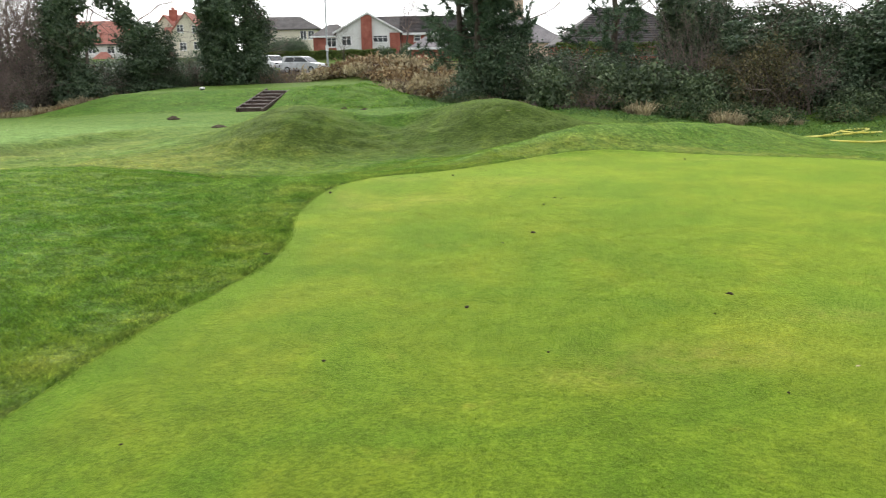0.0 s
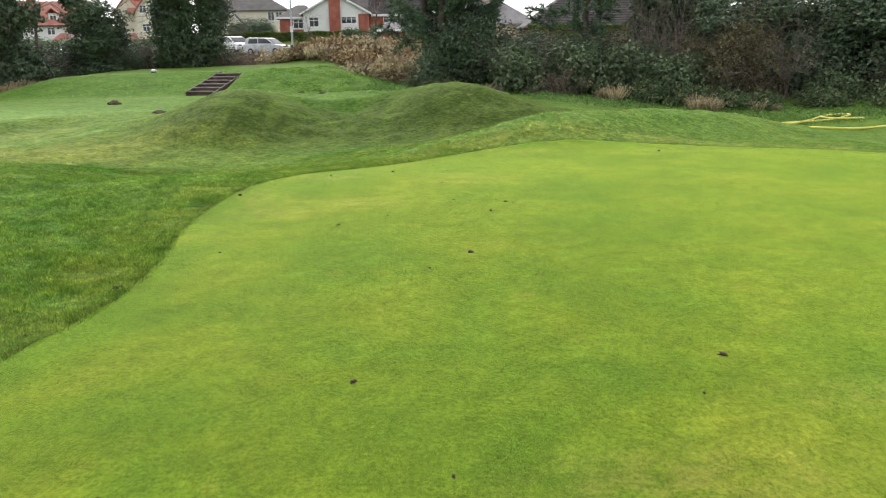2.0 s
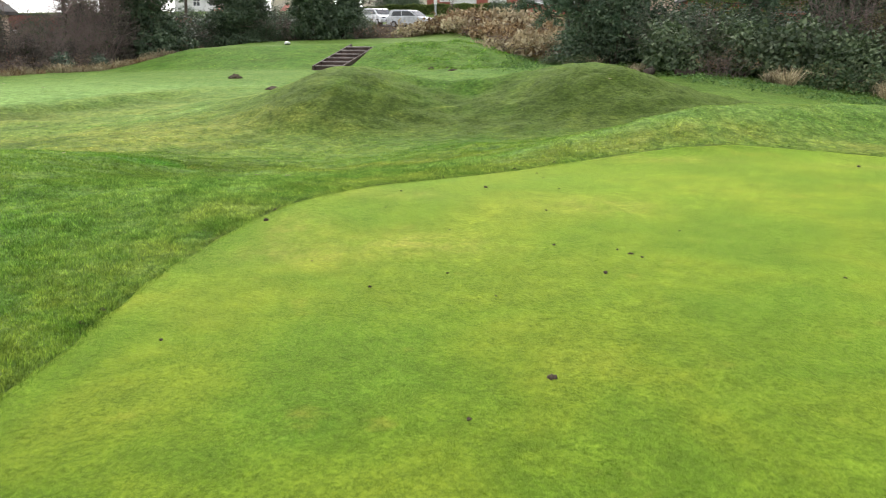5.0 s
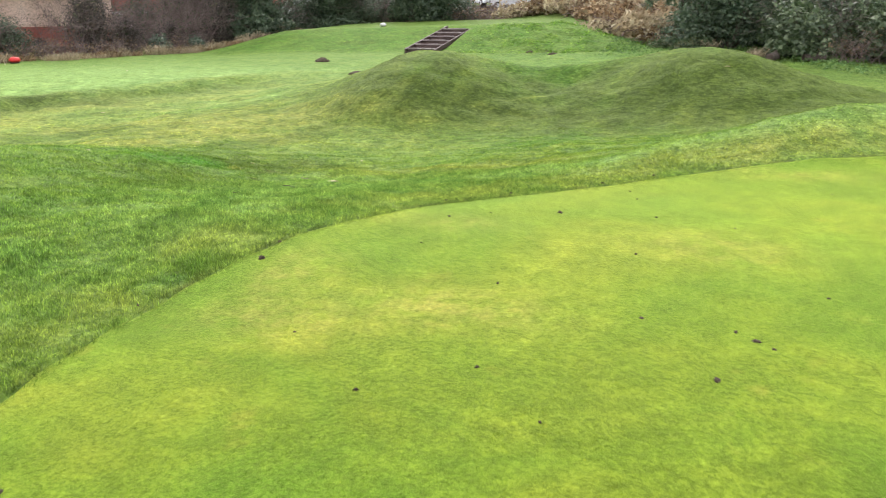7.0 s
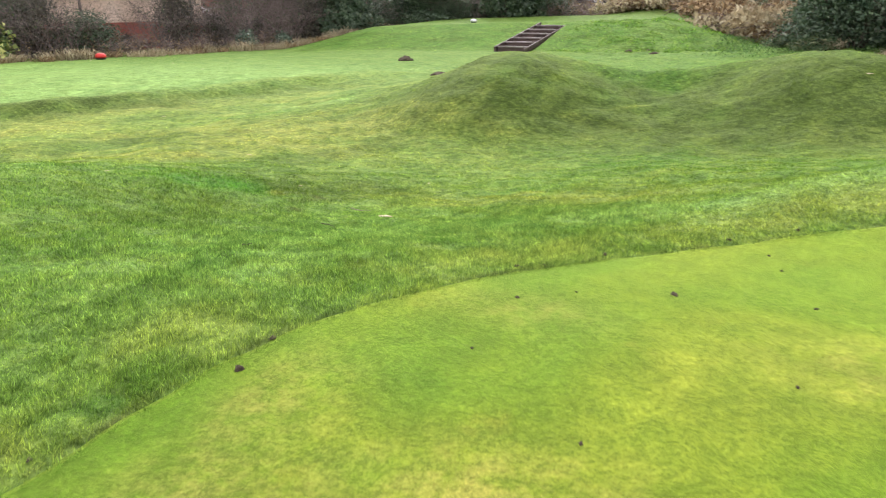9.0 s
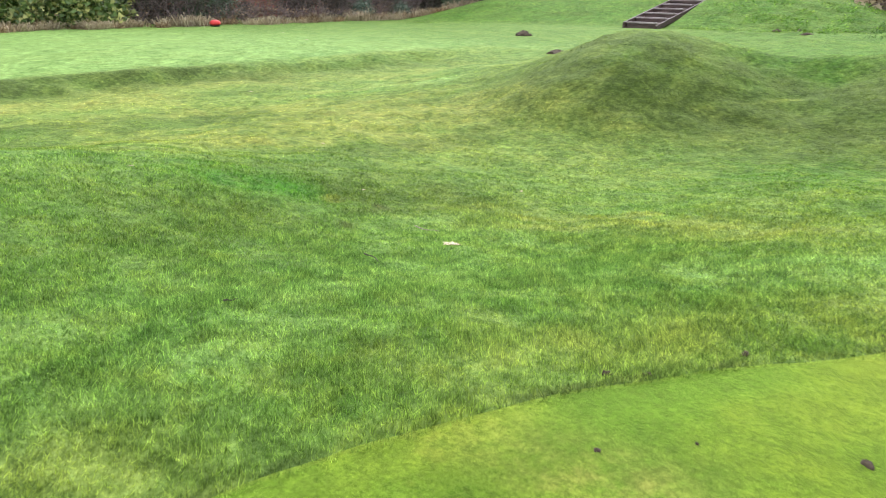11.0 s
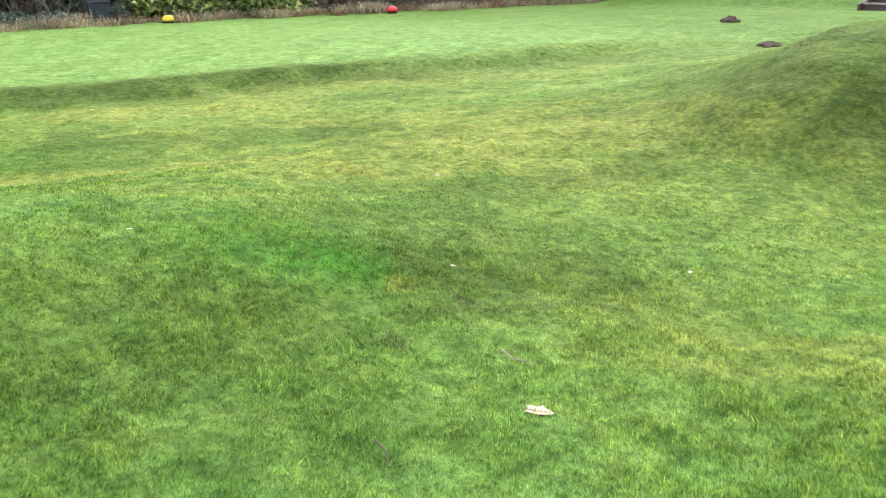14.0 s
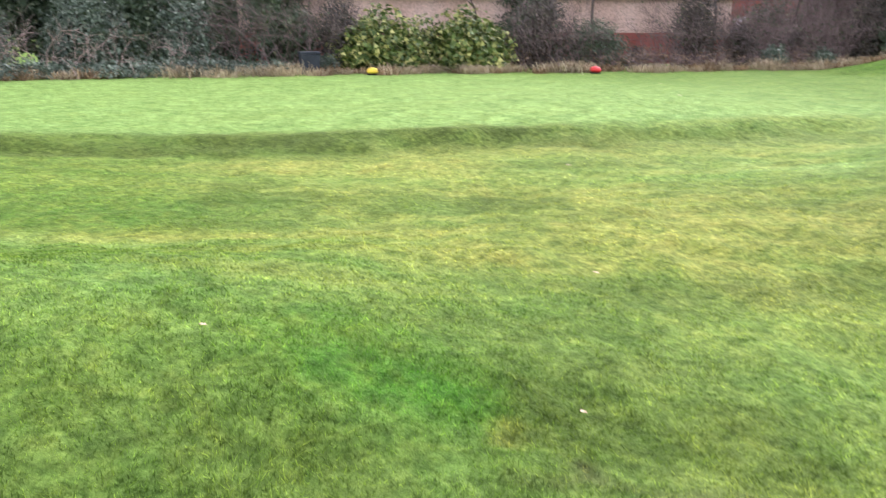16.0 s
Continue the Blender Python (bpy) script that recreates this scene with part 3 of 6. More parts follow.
    lush = lush + 0.6 * blob(-1.4, 23.5, 1.2, 0.8) + 0.15 * blob(-3.4, 13.3, 1.5, 1.7)
    # bare soil along the cut edge, with the lip's shadow line painted in
    soil = 0.55 * np.exp(-((rim - 0.02) / 0.035) ** 2) * np.clip(0.55 + 0.8 * waves(x, y, 0.7, 3), 0, 1)
    soil = soil + 0.8 * blob(-2.8, 54.0, 4.4, 4.0)
    soil = soil + 0.9 * blob(-3.9, 15.29, 0.06, 0.05) + 0.9 * blob(-3.72, 14.58, 0.05, 0.05) + turf_strips(x, y, [(-4.0, 14.9, -3.26, 16.07, 0.06, 0.6)])
    lush = np.maximum(lush, 0.45 * tee_bank)
    dry = dry * (1 - 0.75 * field) * (1 - 0.6 * step(26, 31, y))
    # rank dark grass, plus shade painted on near mound faces, flanks, bank and knoll
    coarse_shade = 0.9 * blob(-3.8, 22.0, 2.1, 1.15) + 0.85 * blob(1.2, 22.4, 2.3, 1.1) + 0.5 * blob(-1.0, 20.6, 3.4, 0.6) + 0.2 * blob(5.2, 18.0, 3.2, 0.4, 0.47) + 0.8 * blob(3.4, 22.4, 2.0, 1.6) + 0.5 * blob(8.0, 23.0, 3.0, 2.2) + 0.9 * blob(-13.0, 18.4, 4.6, 0.36, 1.15) + 0.4 * blob(-4.1, 16.2, 0.9, 0.6) + 0.38 * blob(-4.4, 13.7, 0.6, 1.5) + 0.2 * blob(-3.4, 13.3, 0.9, 0.8) + 0.08 * blob(-4.2, 16.4, 0.9, 1.2) + 0.9 * step(49, 54, y) + 0.5 * step(27, 30, y) * step(0, 2.5, x) + 0.35 * np.maximum(w3, 0) * step(34, 38, y) + 0.5 * np.maximum(-streak, 0) * (1 - field)
    sod = np.clip(0.8 * blob(-5.0, 14.55, 0.35, 0.3, 0.5) + 0.8 * blob(-4.6, 15.0, 0.35, 0.22, 0.8) + 0.4 * w2 * blob(-4.9, 14.75, 0.5, 0.4, 0.5), 0, 1)
    lush, mown, dry, coarse_shade = np.maximum(lush, 0.75 * sod), mown * (1 - sod), dry * (1 - sod), coarse_shade * (1 - sod)
    dark, pale = turf_strips(x, y, DARK_SHADE_TURVES), turf_strips(x, y, DRY_TURVES)
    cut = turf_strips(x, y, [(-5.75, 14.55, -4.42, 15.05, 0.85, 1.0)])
    coarse_shade, dry, lush, mown = np.maximum(coarse_shade * (1 - 0.7 * pale), dark), np.maximum(dry * (1 - 0.8 * dark), pale), np.maximum(lush * (1 - dark), 0.6 * cut), mown * (1 - dark) * (1 - 0.6 * pale) * (1 - 0.8 * cut)
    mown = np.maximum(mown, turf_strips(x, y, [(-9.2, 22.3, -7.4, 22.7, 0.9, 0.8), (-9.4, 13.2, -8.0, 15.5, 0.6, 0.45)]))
    return {"coarse_shade": np.clip(coarse_shade * (0.9 + 0.3 * w2), 0, 0.95), "dry": np.clip(dry, 0, 0.9), "lush": np.clip(lush, 0, 0.9), "mown": np.clip(mown, 0, 1), "soil": np.clip(soil, 0, 1)}


XS = np.concatenate([[-2500, -1200, -600, -300, -180, -130], np.arange(-100, -30, 3.5), np.arange(-30, -16, 0.4), np.arange(-16, 9, 0.075), np.arange(9, 22, 0.3), np.arange(22, 100, 3.5), [130, 180, 300, 600, 1200, 2500]])
YS = np.concatenate([[-2500, -1200, -600, -300, -150, -100], np.arange(-70, -4, 4), np.arange(-4, 9, 0.14), np.arange(9, 26, 0.075), np.arange(26, 53, 0.2), np.arange(53, 150, 2.5), [170, 220, 300, 500, 900, 1600, 3000]])
GX, GY = np.meshgrid(XS, YS)
G_RIM = rim_distance(GX, GY)
GZ = land(GX, GY) + unevenness(GX, GY, G_RIM) - 0.10 * step(-0.05, -0.45, G_RIM)
gi = np.arange(len(XS) * len(YS)).reshape(len(YS), len(XS))
quads = np.stack([gi[:-1, :-1], gi[:-1, 1:], gi[1:, 1:], gi[1:, :-1]], -1).reshape(-1, 4)
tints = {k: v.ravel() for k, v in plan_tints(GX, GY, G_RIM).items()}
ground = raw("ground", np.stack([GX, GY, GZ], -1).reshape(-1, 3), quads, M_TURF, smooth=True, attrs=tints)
tagged(ground, "rolling rough grass with mounds, hollows and dry patches", "ground", kind="structure")


def green_wear(x, y, inset):
    """How far each place on the green is collar, and how worn it is."""
    collar = 0.9 * (1 - step(0.16, 0.46 + 0.1 * waves(x, y, 1.1, 2), inset)) * np.clip(0.7 + 0.6 * waves(x, y, 1.6, 4), 0, 1)
    spots = [(-1.05, 9.9, 0.35, 0.18), (1.2, 11.8, 0.4, 0.25), (2.15, 14.5, 0.55, 0.14), (4.8, 14.45, 0.7, 0.14), (-0.15, 10.3, 0.4, 0.2), (-1.3, 10.6, 0.2, 0.3), (1.5, 4.4, 0.4, 0.15), (0.9, 4.1, 0.3, 0.1), (2.6, 5.1, 0.3, 0.12), (-0.6, 11.9, 0.3, 0.14)]
    worn = sum(np.exp(-0.5 * (((x - cx) / sx) ** 2 + ((y - cy) / sy) ** 2)) for cx, cy, sx, sy in spots)
    return collar, worn


def build_green():
    """The close-mown putting green: a sheet inside the rim with a cut edge turned down."""
    mid = np.array([3.2, 6.8])
    rings = np.concatenate([np.linspace(0.0005, 0.93, 40), np.linspace(0.94, 0.995, 10), [1.0]])
    rim = closed_curve(EDGE, 8)
    rim = rim + 0.02 * np.stack([waves(rim[:, 0], rim[:, 1], 0.5, 1), waves(rim[:, 0], rim[:, 1], 0.5, 2)], 1)
    v = [np.concatenate([mid + (rim - mid) * r], 0) for r in rings]
    p = np.concatenate(v + [rim + 0.01 * unit(rim - mid)], 0)
    z = land(p[:, 0], p[:, 1]) + 0.004
    z[-len(rim):] -= 0.06
    n = len(rim)
    f = []
    i = np.arange(n)
    for r in range(len(rings)):
        f.append(np.stack([r * n + i, r * n + (i + 1) % n, (r + 1) * n + (i + 1) % n, (r + 1) * n + i], 1)[:, ::-1])
    c = np.concatenate(f, 0)
    inset = -rim_distance(p[:, 0], p[:, 1])
    collar, worn = green_wear(p[:, 0], p[:, 1], inset)
    ob = raw("putting_green", np.column_stack([p, z]), c[:, ::-1], M_GREEN, smooth=True, attrs={"collar": collar, "worn": worn})
    return tagged(ob, "close-mown yellow-green putting green with worn patches", "putting green", kind="structure")


build_green()


def build_grass():
    """Blades of the rough beside the green, densest beside the walked line."""
    rng = np.random.default_rng(5)
    cell = 0.5
    cx, cy = np.meshgrid(np.arange(-16, 9, cell), np.arange(-2.0, 27, cell))
    cx, cy = cx.ravel(), cy.ravel()
    a, b = np.array([-0.6, 2.0]), np.array([-1.6, 13.2])
    q = np.stack([cx, cy], 1) + cell / 2
    t = np.clip(((q - a) @ (b - a)) / ((b - a) @ (b - a)), 0, 1)
    d = np.hypot(*(q - a - t[:, None] * (b - a)).T) + 1.3
    dens = np.minimum(13000, 64000 / d ** 1.8) * (1 - step(10.0, 16.0, d)) * step(-2.0, 3.0, q[:, 1])
    rim = rim_distance(q[:, 0], q[:, 1])
    dens[rim < -0.5] = 0
    k = (dens * cell * cell).astype(int)
    idx = np.repeat(np.arange(len(q)), k)
    x = cx[idx] + rng.uniform(0, cell, len(idx))
    y = cy[idx] + rng.uniform(0, cell, len(idx))
    r = rim_distance(x, y)
    keep = (r > 0.004 - 0.06 * rng.uniform(0, 1, len(r)) ** 2) & (field_side(x, y) < rng.uniform(-0.1, 0.5, len(x)))
    x, y, r, dd = x[keep], y[keep], r[keep], d[idx][keep]
    z = land(x, y) + unevenness(x, y, r) - 0.004
    tall = 0.029 * (1 - 0.5 * step(2.5, 9, dd))
    tall = tall * np.clip(1 + 0.35 * grain(x, y, 0.16, 21) + 0.35 * grain(x * 0.8, y, 0.3, 22), 0.35, 1.8) * (1.25 - 0.25 * step(0.03, 0.16, r))
    v, f = blade_tris(rng, np.stack([x, y, z], 1), tall, 0.0026 + 0.0011 * dd, 0.6 + 0.09 * dd)
    at = {key: np.repeat(val, 3) for key, val in plan_tints(x, y, r).items()}
    ob = raw("rough_grass", v, f, M_BLADE, attrs=at)
    return tagged(ob, "short uneven blades of rough grass beside the green", "grass", kind="stuff")


build_grass()


def build_bank_grass():
    """Longer tussocky grass on the banks of the raised tee and in the dip below it."""
    rng = np.random.default_rng(7)
    n = 70000
    x, y = rng.uniform(-19, 0.5, n), rng.uniform(33.5, 44, n)
    td = tee_distance(x, y)
    lush = np.clip(0.25 + 0.75 * step(-8.0, -6.8, x), 0, 1)
    keep = (td > -0.2) & (td < 4.5) & (rng.uniform(0, 1, n) < lush * (0.30 + 0.45 * grain(x, y, 0.7, 31))) & (np.abs(x + 8.78 - 0.13 * (y - 37.0)) > 0.75)
    x, y, lush = x[keep], y[keep], lush[keep]
    z = land(x, y) + unevenness(x, y, np.full(len(x), 9.0)) - 0.01
    v, f = blade_tris(rng, np.stack([x, y, z], 1), (0.025 + 0.035 * lush) * (1 + 0.6 * grain(x, y, 0.5, 32)), 0.04, 1.3)
    at = {key: np.repeat(val, 3) for key, val in plan_tints(x, y, np.full(len(x), 9.0)).items()}
    ob = raw("bank_grass", v, f, M_BLADE, attrs=at)
    return tagged(ob, "lush tussocky grass on the banks of the raised tee", "grass", kind="stuff")


build_bank_grass()


def build_green_blades():
    """Stubble of the close-mown green where the walk passes over it."""
    rng = np.random.default_rng(6)
    n = 620000
    x, y = rng.uniform(-2.6, 4.6, n), rng.uniform(1.6, 12.5, n)
    d = np.abs(x - np.interp(y, [0, 6, 10, 13], [0.2, 0.9, 0.3, -0.8]))
    keep = rng.uniform(0, 1, n) < np.clip(1.1 - 0.30 * d, 0, 1) * step(1.6, 3.2, y) * (1 - step(7.0, 12.5, y))
    x, y = x[keep], y[keep]
    r = rim_distance(x, y)
    x, y, r = x[r < -0.01], y[r < -0.01], r[r < -0.01]
    roots = np.stack([x, y, land(x, y) + 0.002], 1)
    v, f = blade_tris(rng, roots, 0.007 * (1 + 0.3 * grain(x, y, 0.12, 5)), 0.0036, 1.1)
    collar, worn = green_wear(x, y, -r)
    ob = raw("green_stubble", v, f, M_GREENBLADE, attrs={"collar": np.repeat(collar, 3), "worn": np.repeat(worn, 3)})
    return tagged(ob, "very short mown blades over the putting green", "grass", kind="stuff")


build_green_blades()


# ---------------------------------------------------------------- plants
def gz(x, y):
    return float(land(x, y))


def shell(rng, blobs, n, rough=0.22):
    """Points on and in lumpy ellipsoids (centre x, y, z, radius x, y, z), with gaps, and the way out at each."""
    b = np.array(blobs, float)
    area = b[:, 3] * b[:, 4] + b[:, 4] * b[:, 5] + b[:, 3] * b[:, 5]
    pick = rng.choice(len(b), n, p=area / area.sum())
    d = unit(rng.normal(size=(n, 3)))
    lump = 1 + rough * np.sin(d[:, 0] * 5 + pick * 1.7) * np.sin(d[:, 1] * 6 + pick) + rough * np.sin(d[:, 2] * 9 + d[:, 0] * 7 + pick * 2.3) * 0.7
    r = (1 - np.abs(rng.normal(0, 0.16, n))) * lump
    p = b[pick, :3] + d * b[pick, 3:6] * r[:, None]
    gap = np.sin(p[:, 0] * 4.1 + pick) * np.sin(p[:, 1] * 3.7) * np.sin(p[:, 2] * 4.3 + pick * 0.6)
    keep = gap < 0.75
    return p[keep], d[keep]


def grow(rng, p, d, length, radius, depth, segs, spread=0.55, kids=3, gravity=0.05, bend=0.18):
    """Branches that fork and thin out; collects tapered segments."""
    p, d = np.array(p, float), np.array(d, float)
    n = 4 if depth > 1 else 3
    r = radius
    for i in range(n):
        d = d + rng.normal(0, bend, 3)
        d[2] += gravity
        d = d / np.linalg.norm(d)
        q = p + d * length / n
        r2 = max(r * 0.84, 0.004)
        segs.append((*p, *q, r, r2))
        p, r = q, r2
        if depth > 0 and i >= 1:
            for _ in range(kids if i == n - 1 else max(kids - 2, 1)):
                s = d + rng.normal(0, spread, 3)
                grow(rng, p, s / np.linalg.norm(s), length * rng.uniform(0.5, 0.75), r * 0.62, depth - 1, segs, spread, kids, gravity, bend)


def ivy_tree(seed, height, width, lean=0.0, leaf=0.19, n=9000, material=None, low=0.4, limb=(), sprays=9):
    """A trunk wholly clad in ivy: a tall uneven column of small leaves with bare twigs sticking out."""
    rng = np.random.default_rng(seed)
    t = empty("ivy_tree", Matrix())
    segs, blobs = [], []
    p = np.array([0.0, 0, -0.2])
    k = 8
    for i in range(k):
        q = np.array([lean * (i + 1) / k + rng.normal(0, 0.08), rng.normal(0, 0.08), height * 0.92 * (i + 1) / k])
        segs.append((*p, *q, 0.24 * (1 - i / k) + 0.05, 0.24 * (1 - (i + 1) / k) + 0.05))
        p = q
        for _ in range(2):
            a = rng.uniform(0, 6.28)
            w = width * (0.50 + 0.08 * np.sin(i * 2.1 + seed) - 0.02 * i) * rng.uniform(0.8, 1.15)
            if i + 1 >= low * k * 0.3:
                blobs.append((q[0] + np.cos(a) * w * 0.4, q[1] + np.sin(a) * w * 0.4, q[2] + rng.uniform(-0.4, 0.2), w * 0.75, w * 0.75, height / k * rng.uniform(0.65, 1.0)))
    o = (lean * 0.7, 0, height * 0.7)
    for i, q in enumerate(limb):
        segs.append((*o, *q, 0.09 - 0.015 * i, 0.075 - 0.015 * i))
        o = q
        blobs.append((*q, 0.62, 0.55, 0.5))
        blobs.append((q[0] + rng.normal(0, 0.3), q[1], q[2] + 0.4, 0.45, 0.45, 0.4))
    v, f = tubes(segs, 7)
    raw("trunk", v, f, M_BARK, t, True)
    br = []
    for _ in range(sprays):
        h = rng.uniform(0.25, 0.95) * height
        a = rng.uniform(0, 6.28)
        grow(rng, (lean * h / height, 0, h), (np.cos(a), np.sin(a), 0.45), width * 0.62, 0.035, 2, br, 0.5, 3, 0.03)
    v, f = tubes(br, 3)
    tagged(raw("twig_spray", v, f, M_TWIG, t), kind="stuff")
    pts, out = shell(rng, blobs, n, 0.3)
    keep = pts[:, 2] > 0.05
    v, f = leaf_tris(rng, pts[keep], leaf, 0.4, 0.75, out[keep])
    tagged(raw("crown", v, f, material or M_IVY, t), kind="stuff")
    return t


def bare_tree(seed, height, radius=0.12, depth=4, spread=0.5, kids=3, stems=1, thin=1.0):
    rng = np.random.default_rng(seed)
    t = empty("bare_tree", Matrix())
    trunk, br = [], []
    for s in range(stems):
        p, d = np.array([rng.normal(0, 0.15) * (stems > 1), rng.normal(0, 0.15) * (stems > 1), -0.15]), np.array([rng.normal(0, 0.12), rng.normal(0, 0.12), 1.0])
        r = radius
        for i in range(4):
            d = d + rng.normal(0, 0.09, 3)
            d /= np.linalg.norm(d)
            q = p + d * height * 0.12
            trunk.append((*p, *q, r, r * 0.88))
            p, r = q, r * 0.88
        for _ in range(4):
            e = d + rng.normal(0, spread, 3)
            e[2] = abs(e[2]) + 0.3
            grow(rng, p, e / np.linalg.norm(e), height * 0.34, r * 0.6, depth - 1, br, spread, kids, 0.06)
    v, f = tubes(trunk, 7)
    raw("trunk", v, f, M_BARK, t, True)
    b = np.array(br)
    b[:, 6:] = np.maximum(b[:, 6:] * thin, 0.004)
    v, f = tubes(b, 3)
    tagged(raw("branchwork", v, f, M_TWIG, t), kind="stuff")
    return t


def thicket(seed, w, d, h, stems=70, leaf_n=500, material=None, arch=0.25, bark=None):
    """A tangle of thin upright and arching stems with a few leaves left."""
    rng = np.random.default_rng(seed)
    t = empty("bare_thicket", Matrix())
    segs, tips = [], []
    for _ in range(stems):
        p = np.array([rng.uniform(-w / 2, w / 2), rng.uniform(-d / 2, d / 2), -0.05])
        g = np.array([rng.normal(0, 0.3), rng.normal(0, 0.3), 1.0])
        hh, r = h * rng.uniform(0.45, 1.05), rng.uniform(0.008, 0.02)
        for i in range(6):
            g = g + rng.normal(0, 0.16, 3) - np.array([0, 0, arch * i / 6])
            g /= np.linalg.norm(g)
            q = p + g * hh / 6
            segs.append((*p, *q, r, r * 0.85))
            p, r = q, r * 0.85
            if i > 1:
                for _ in range(3):
                    s = g + rng.normal(0, 0.6, 3)
                    s /= np.linalg.norm(s)
                    e = p + s * hh * rng.uniform(0.08, 0.22)
                    segs.append((*p, *e, r * 0.6, 0.004))
                    segs.append((*e, *(e + unit(s + rng.normal(0, 0.5, 3)) * hh * 0.1), 0.004, 0.003))
                    tips.append(e)
    v, f = tubes(segs, 3)
    tagged(raw("stem_tangle", v, f, bark or M_TWIG, t), kind="stuff")
    tips = np.array(tips)
    if leaf_n:
        pts = tips[rng.integers(0, len(tips), leaf_n)] + rng.normal(0, 0.12, (leaf_n, 3))
        v, f = leaf_quads(rng, pts, 0.09, 0.3, 0.7)
        tagged(raw("leaf_litter", v, f, material or M_BRAMBLE, t), kind="stuff")
    return t


def shrub(seed, w, d, h, n=3500, leaf=0.12, material=None, lumps=8, name="laurel_shrub", base=0.15):
    """An evergreen bush of several lumps on short stems."""
    rng = np.random.default_rng(seed)
    t = empty(name, Matrix())
    blobs, segs = [], []
    for i in range(lumps):
        a, r = rng.uniform(0, 6.28), np.sqrt(rng.uniform(0, 1))
        x, y = np.cos(a) * r * w * 0.32, np.sin(a) * r * d * 0.32
        hz = h * (0.92 - 0.35 * r * r) * rng.uniform(0.7, 1.0)
        rr = min(w, d) * rng.uniform(0.22, 0.36)
        blobs.append((x, y, hz - rr * 0.8, rr * 1.15, rr * 1.15, rr))
        blobs.append((x * 1.15, y * 1.15, (hz - rr) * 0.45 + base, rr * 1.1, rr * 1.1, max((hz - rr) * 0.55, 0.15)))
        for _ in range(3):
            segs.append((x * 0.4 + rng.normal(0, 0.1), y * 0.4 + rng.normal(0, 0.1), -0.05, x + rng.normal(0, 0.15), y + rng.normal(0, 0.15), hz * 0.8, 0.03, 0.012))
    v, f = tubes(segs, 4)
    tagged(raw("stemwork", v, f, M_BARK, t), kind="stuff")
    pts, out = shell(rng, blobs, n, 0.25)
    keep = pts[:, 2] > 0.03
    v, f = leaf_tris(rng, pts[keep], leaf, 0.5, 0.6, out[keep])
    tagged(raw("foliage", v, f, material or M_LAUREL, t), kind="stuff")
    return t


def pine_tree(seed, height, width, low=0.25, n=260):
    """A pine with an open crown: whorled limbs that end in brushes of needles."""
    rng = np.random.default_rng(seed)
    t = empty("pine_tree", Matrix())
    trunk, limbs, tufts = [], [], []
    p = np.array([0.0, 0, -0.2])
    for i in range(9):
        q = np.array([rng.normal(0, 0.06), rng.normal(0, 0.06), height * (i + 1) / 9])
        trunk.append((*p, *q, 0.2 * (1 - i / 9) + 0.03, 0.2 * (1 - (i + 1) / 9) + 0.03))
        p = q
    for i in range(n // 7):
        hh = height * rng.uniform(low, 1.0)
        a = rng.uniform(0, 6.28)
        ln = width * 0.5 * (1.15 - 0.75 * (hh / height - low) / (1 - low)) * rng.uniform(0.5, 1.1)
        d = np.array([np.cos(a), np.sin(a), rng.uniform(-0.05, 0.3)])
        q = np.array([0, 0, hh])
        for j in range(5):
            d = d + rng.normal(0, 0.16, 3) + np.array([0, 0, 0.05])
            e = q + d / np.linalg.norm(d) * ln / 5
            limbs.append((*q, *e, 0.035 * (1 - j / 6), 0.035 * (1 - (j + 1) / 6)))
            q = e
            if j > 0:
                for _ in range(3):
                    s = unit(d + rng.normal(0, 0.7, 3))
                    g = q + s * ln * rng.uniform(0.08, 0.25)
                    limbs.append((*q, *g, 0.012, 0.006))
                    tufts.append((g, s))
    v, f = tubes(trunk, 7)
    raw("trunk", v, f, M_BARK, t, True)
    v, f = tubes(limbs, 3)
    tagged(raw("limbwork", v, f, M_BARK, t), kind="stuff")
    c = np.repeat(np.array([g for g, s in tufts]), 24, 0)
    s = np.repeat(np.array([s for g, s in tufts]), 24, 0)
    k = len(c)
    d = unit(s * 0.7 + rng.normal(0, 0.6, (k, 3)))
    side = unit(np.cross(d, rng.normal(size=(k, 3))))
    ln = rng.uniform(0.18, 0.38, (k, 1))
    o = c - s * rng.uniform(0, 0.25, (k, 1))
    v = np.stack([o - side * 0.026, o + side * 0.026, o + d * ln], 1).reshape(-1, 3)
    tagged(raw("crown", v, np.arange(3 * k).reshape(-1, 3), M_NEEDLE, t), kind="stuff")
    return t


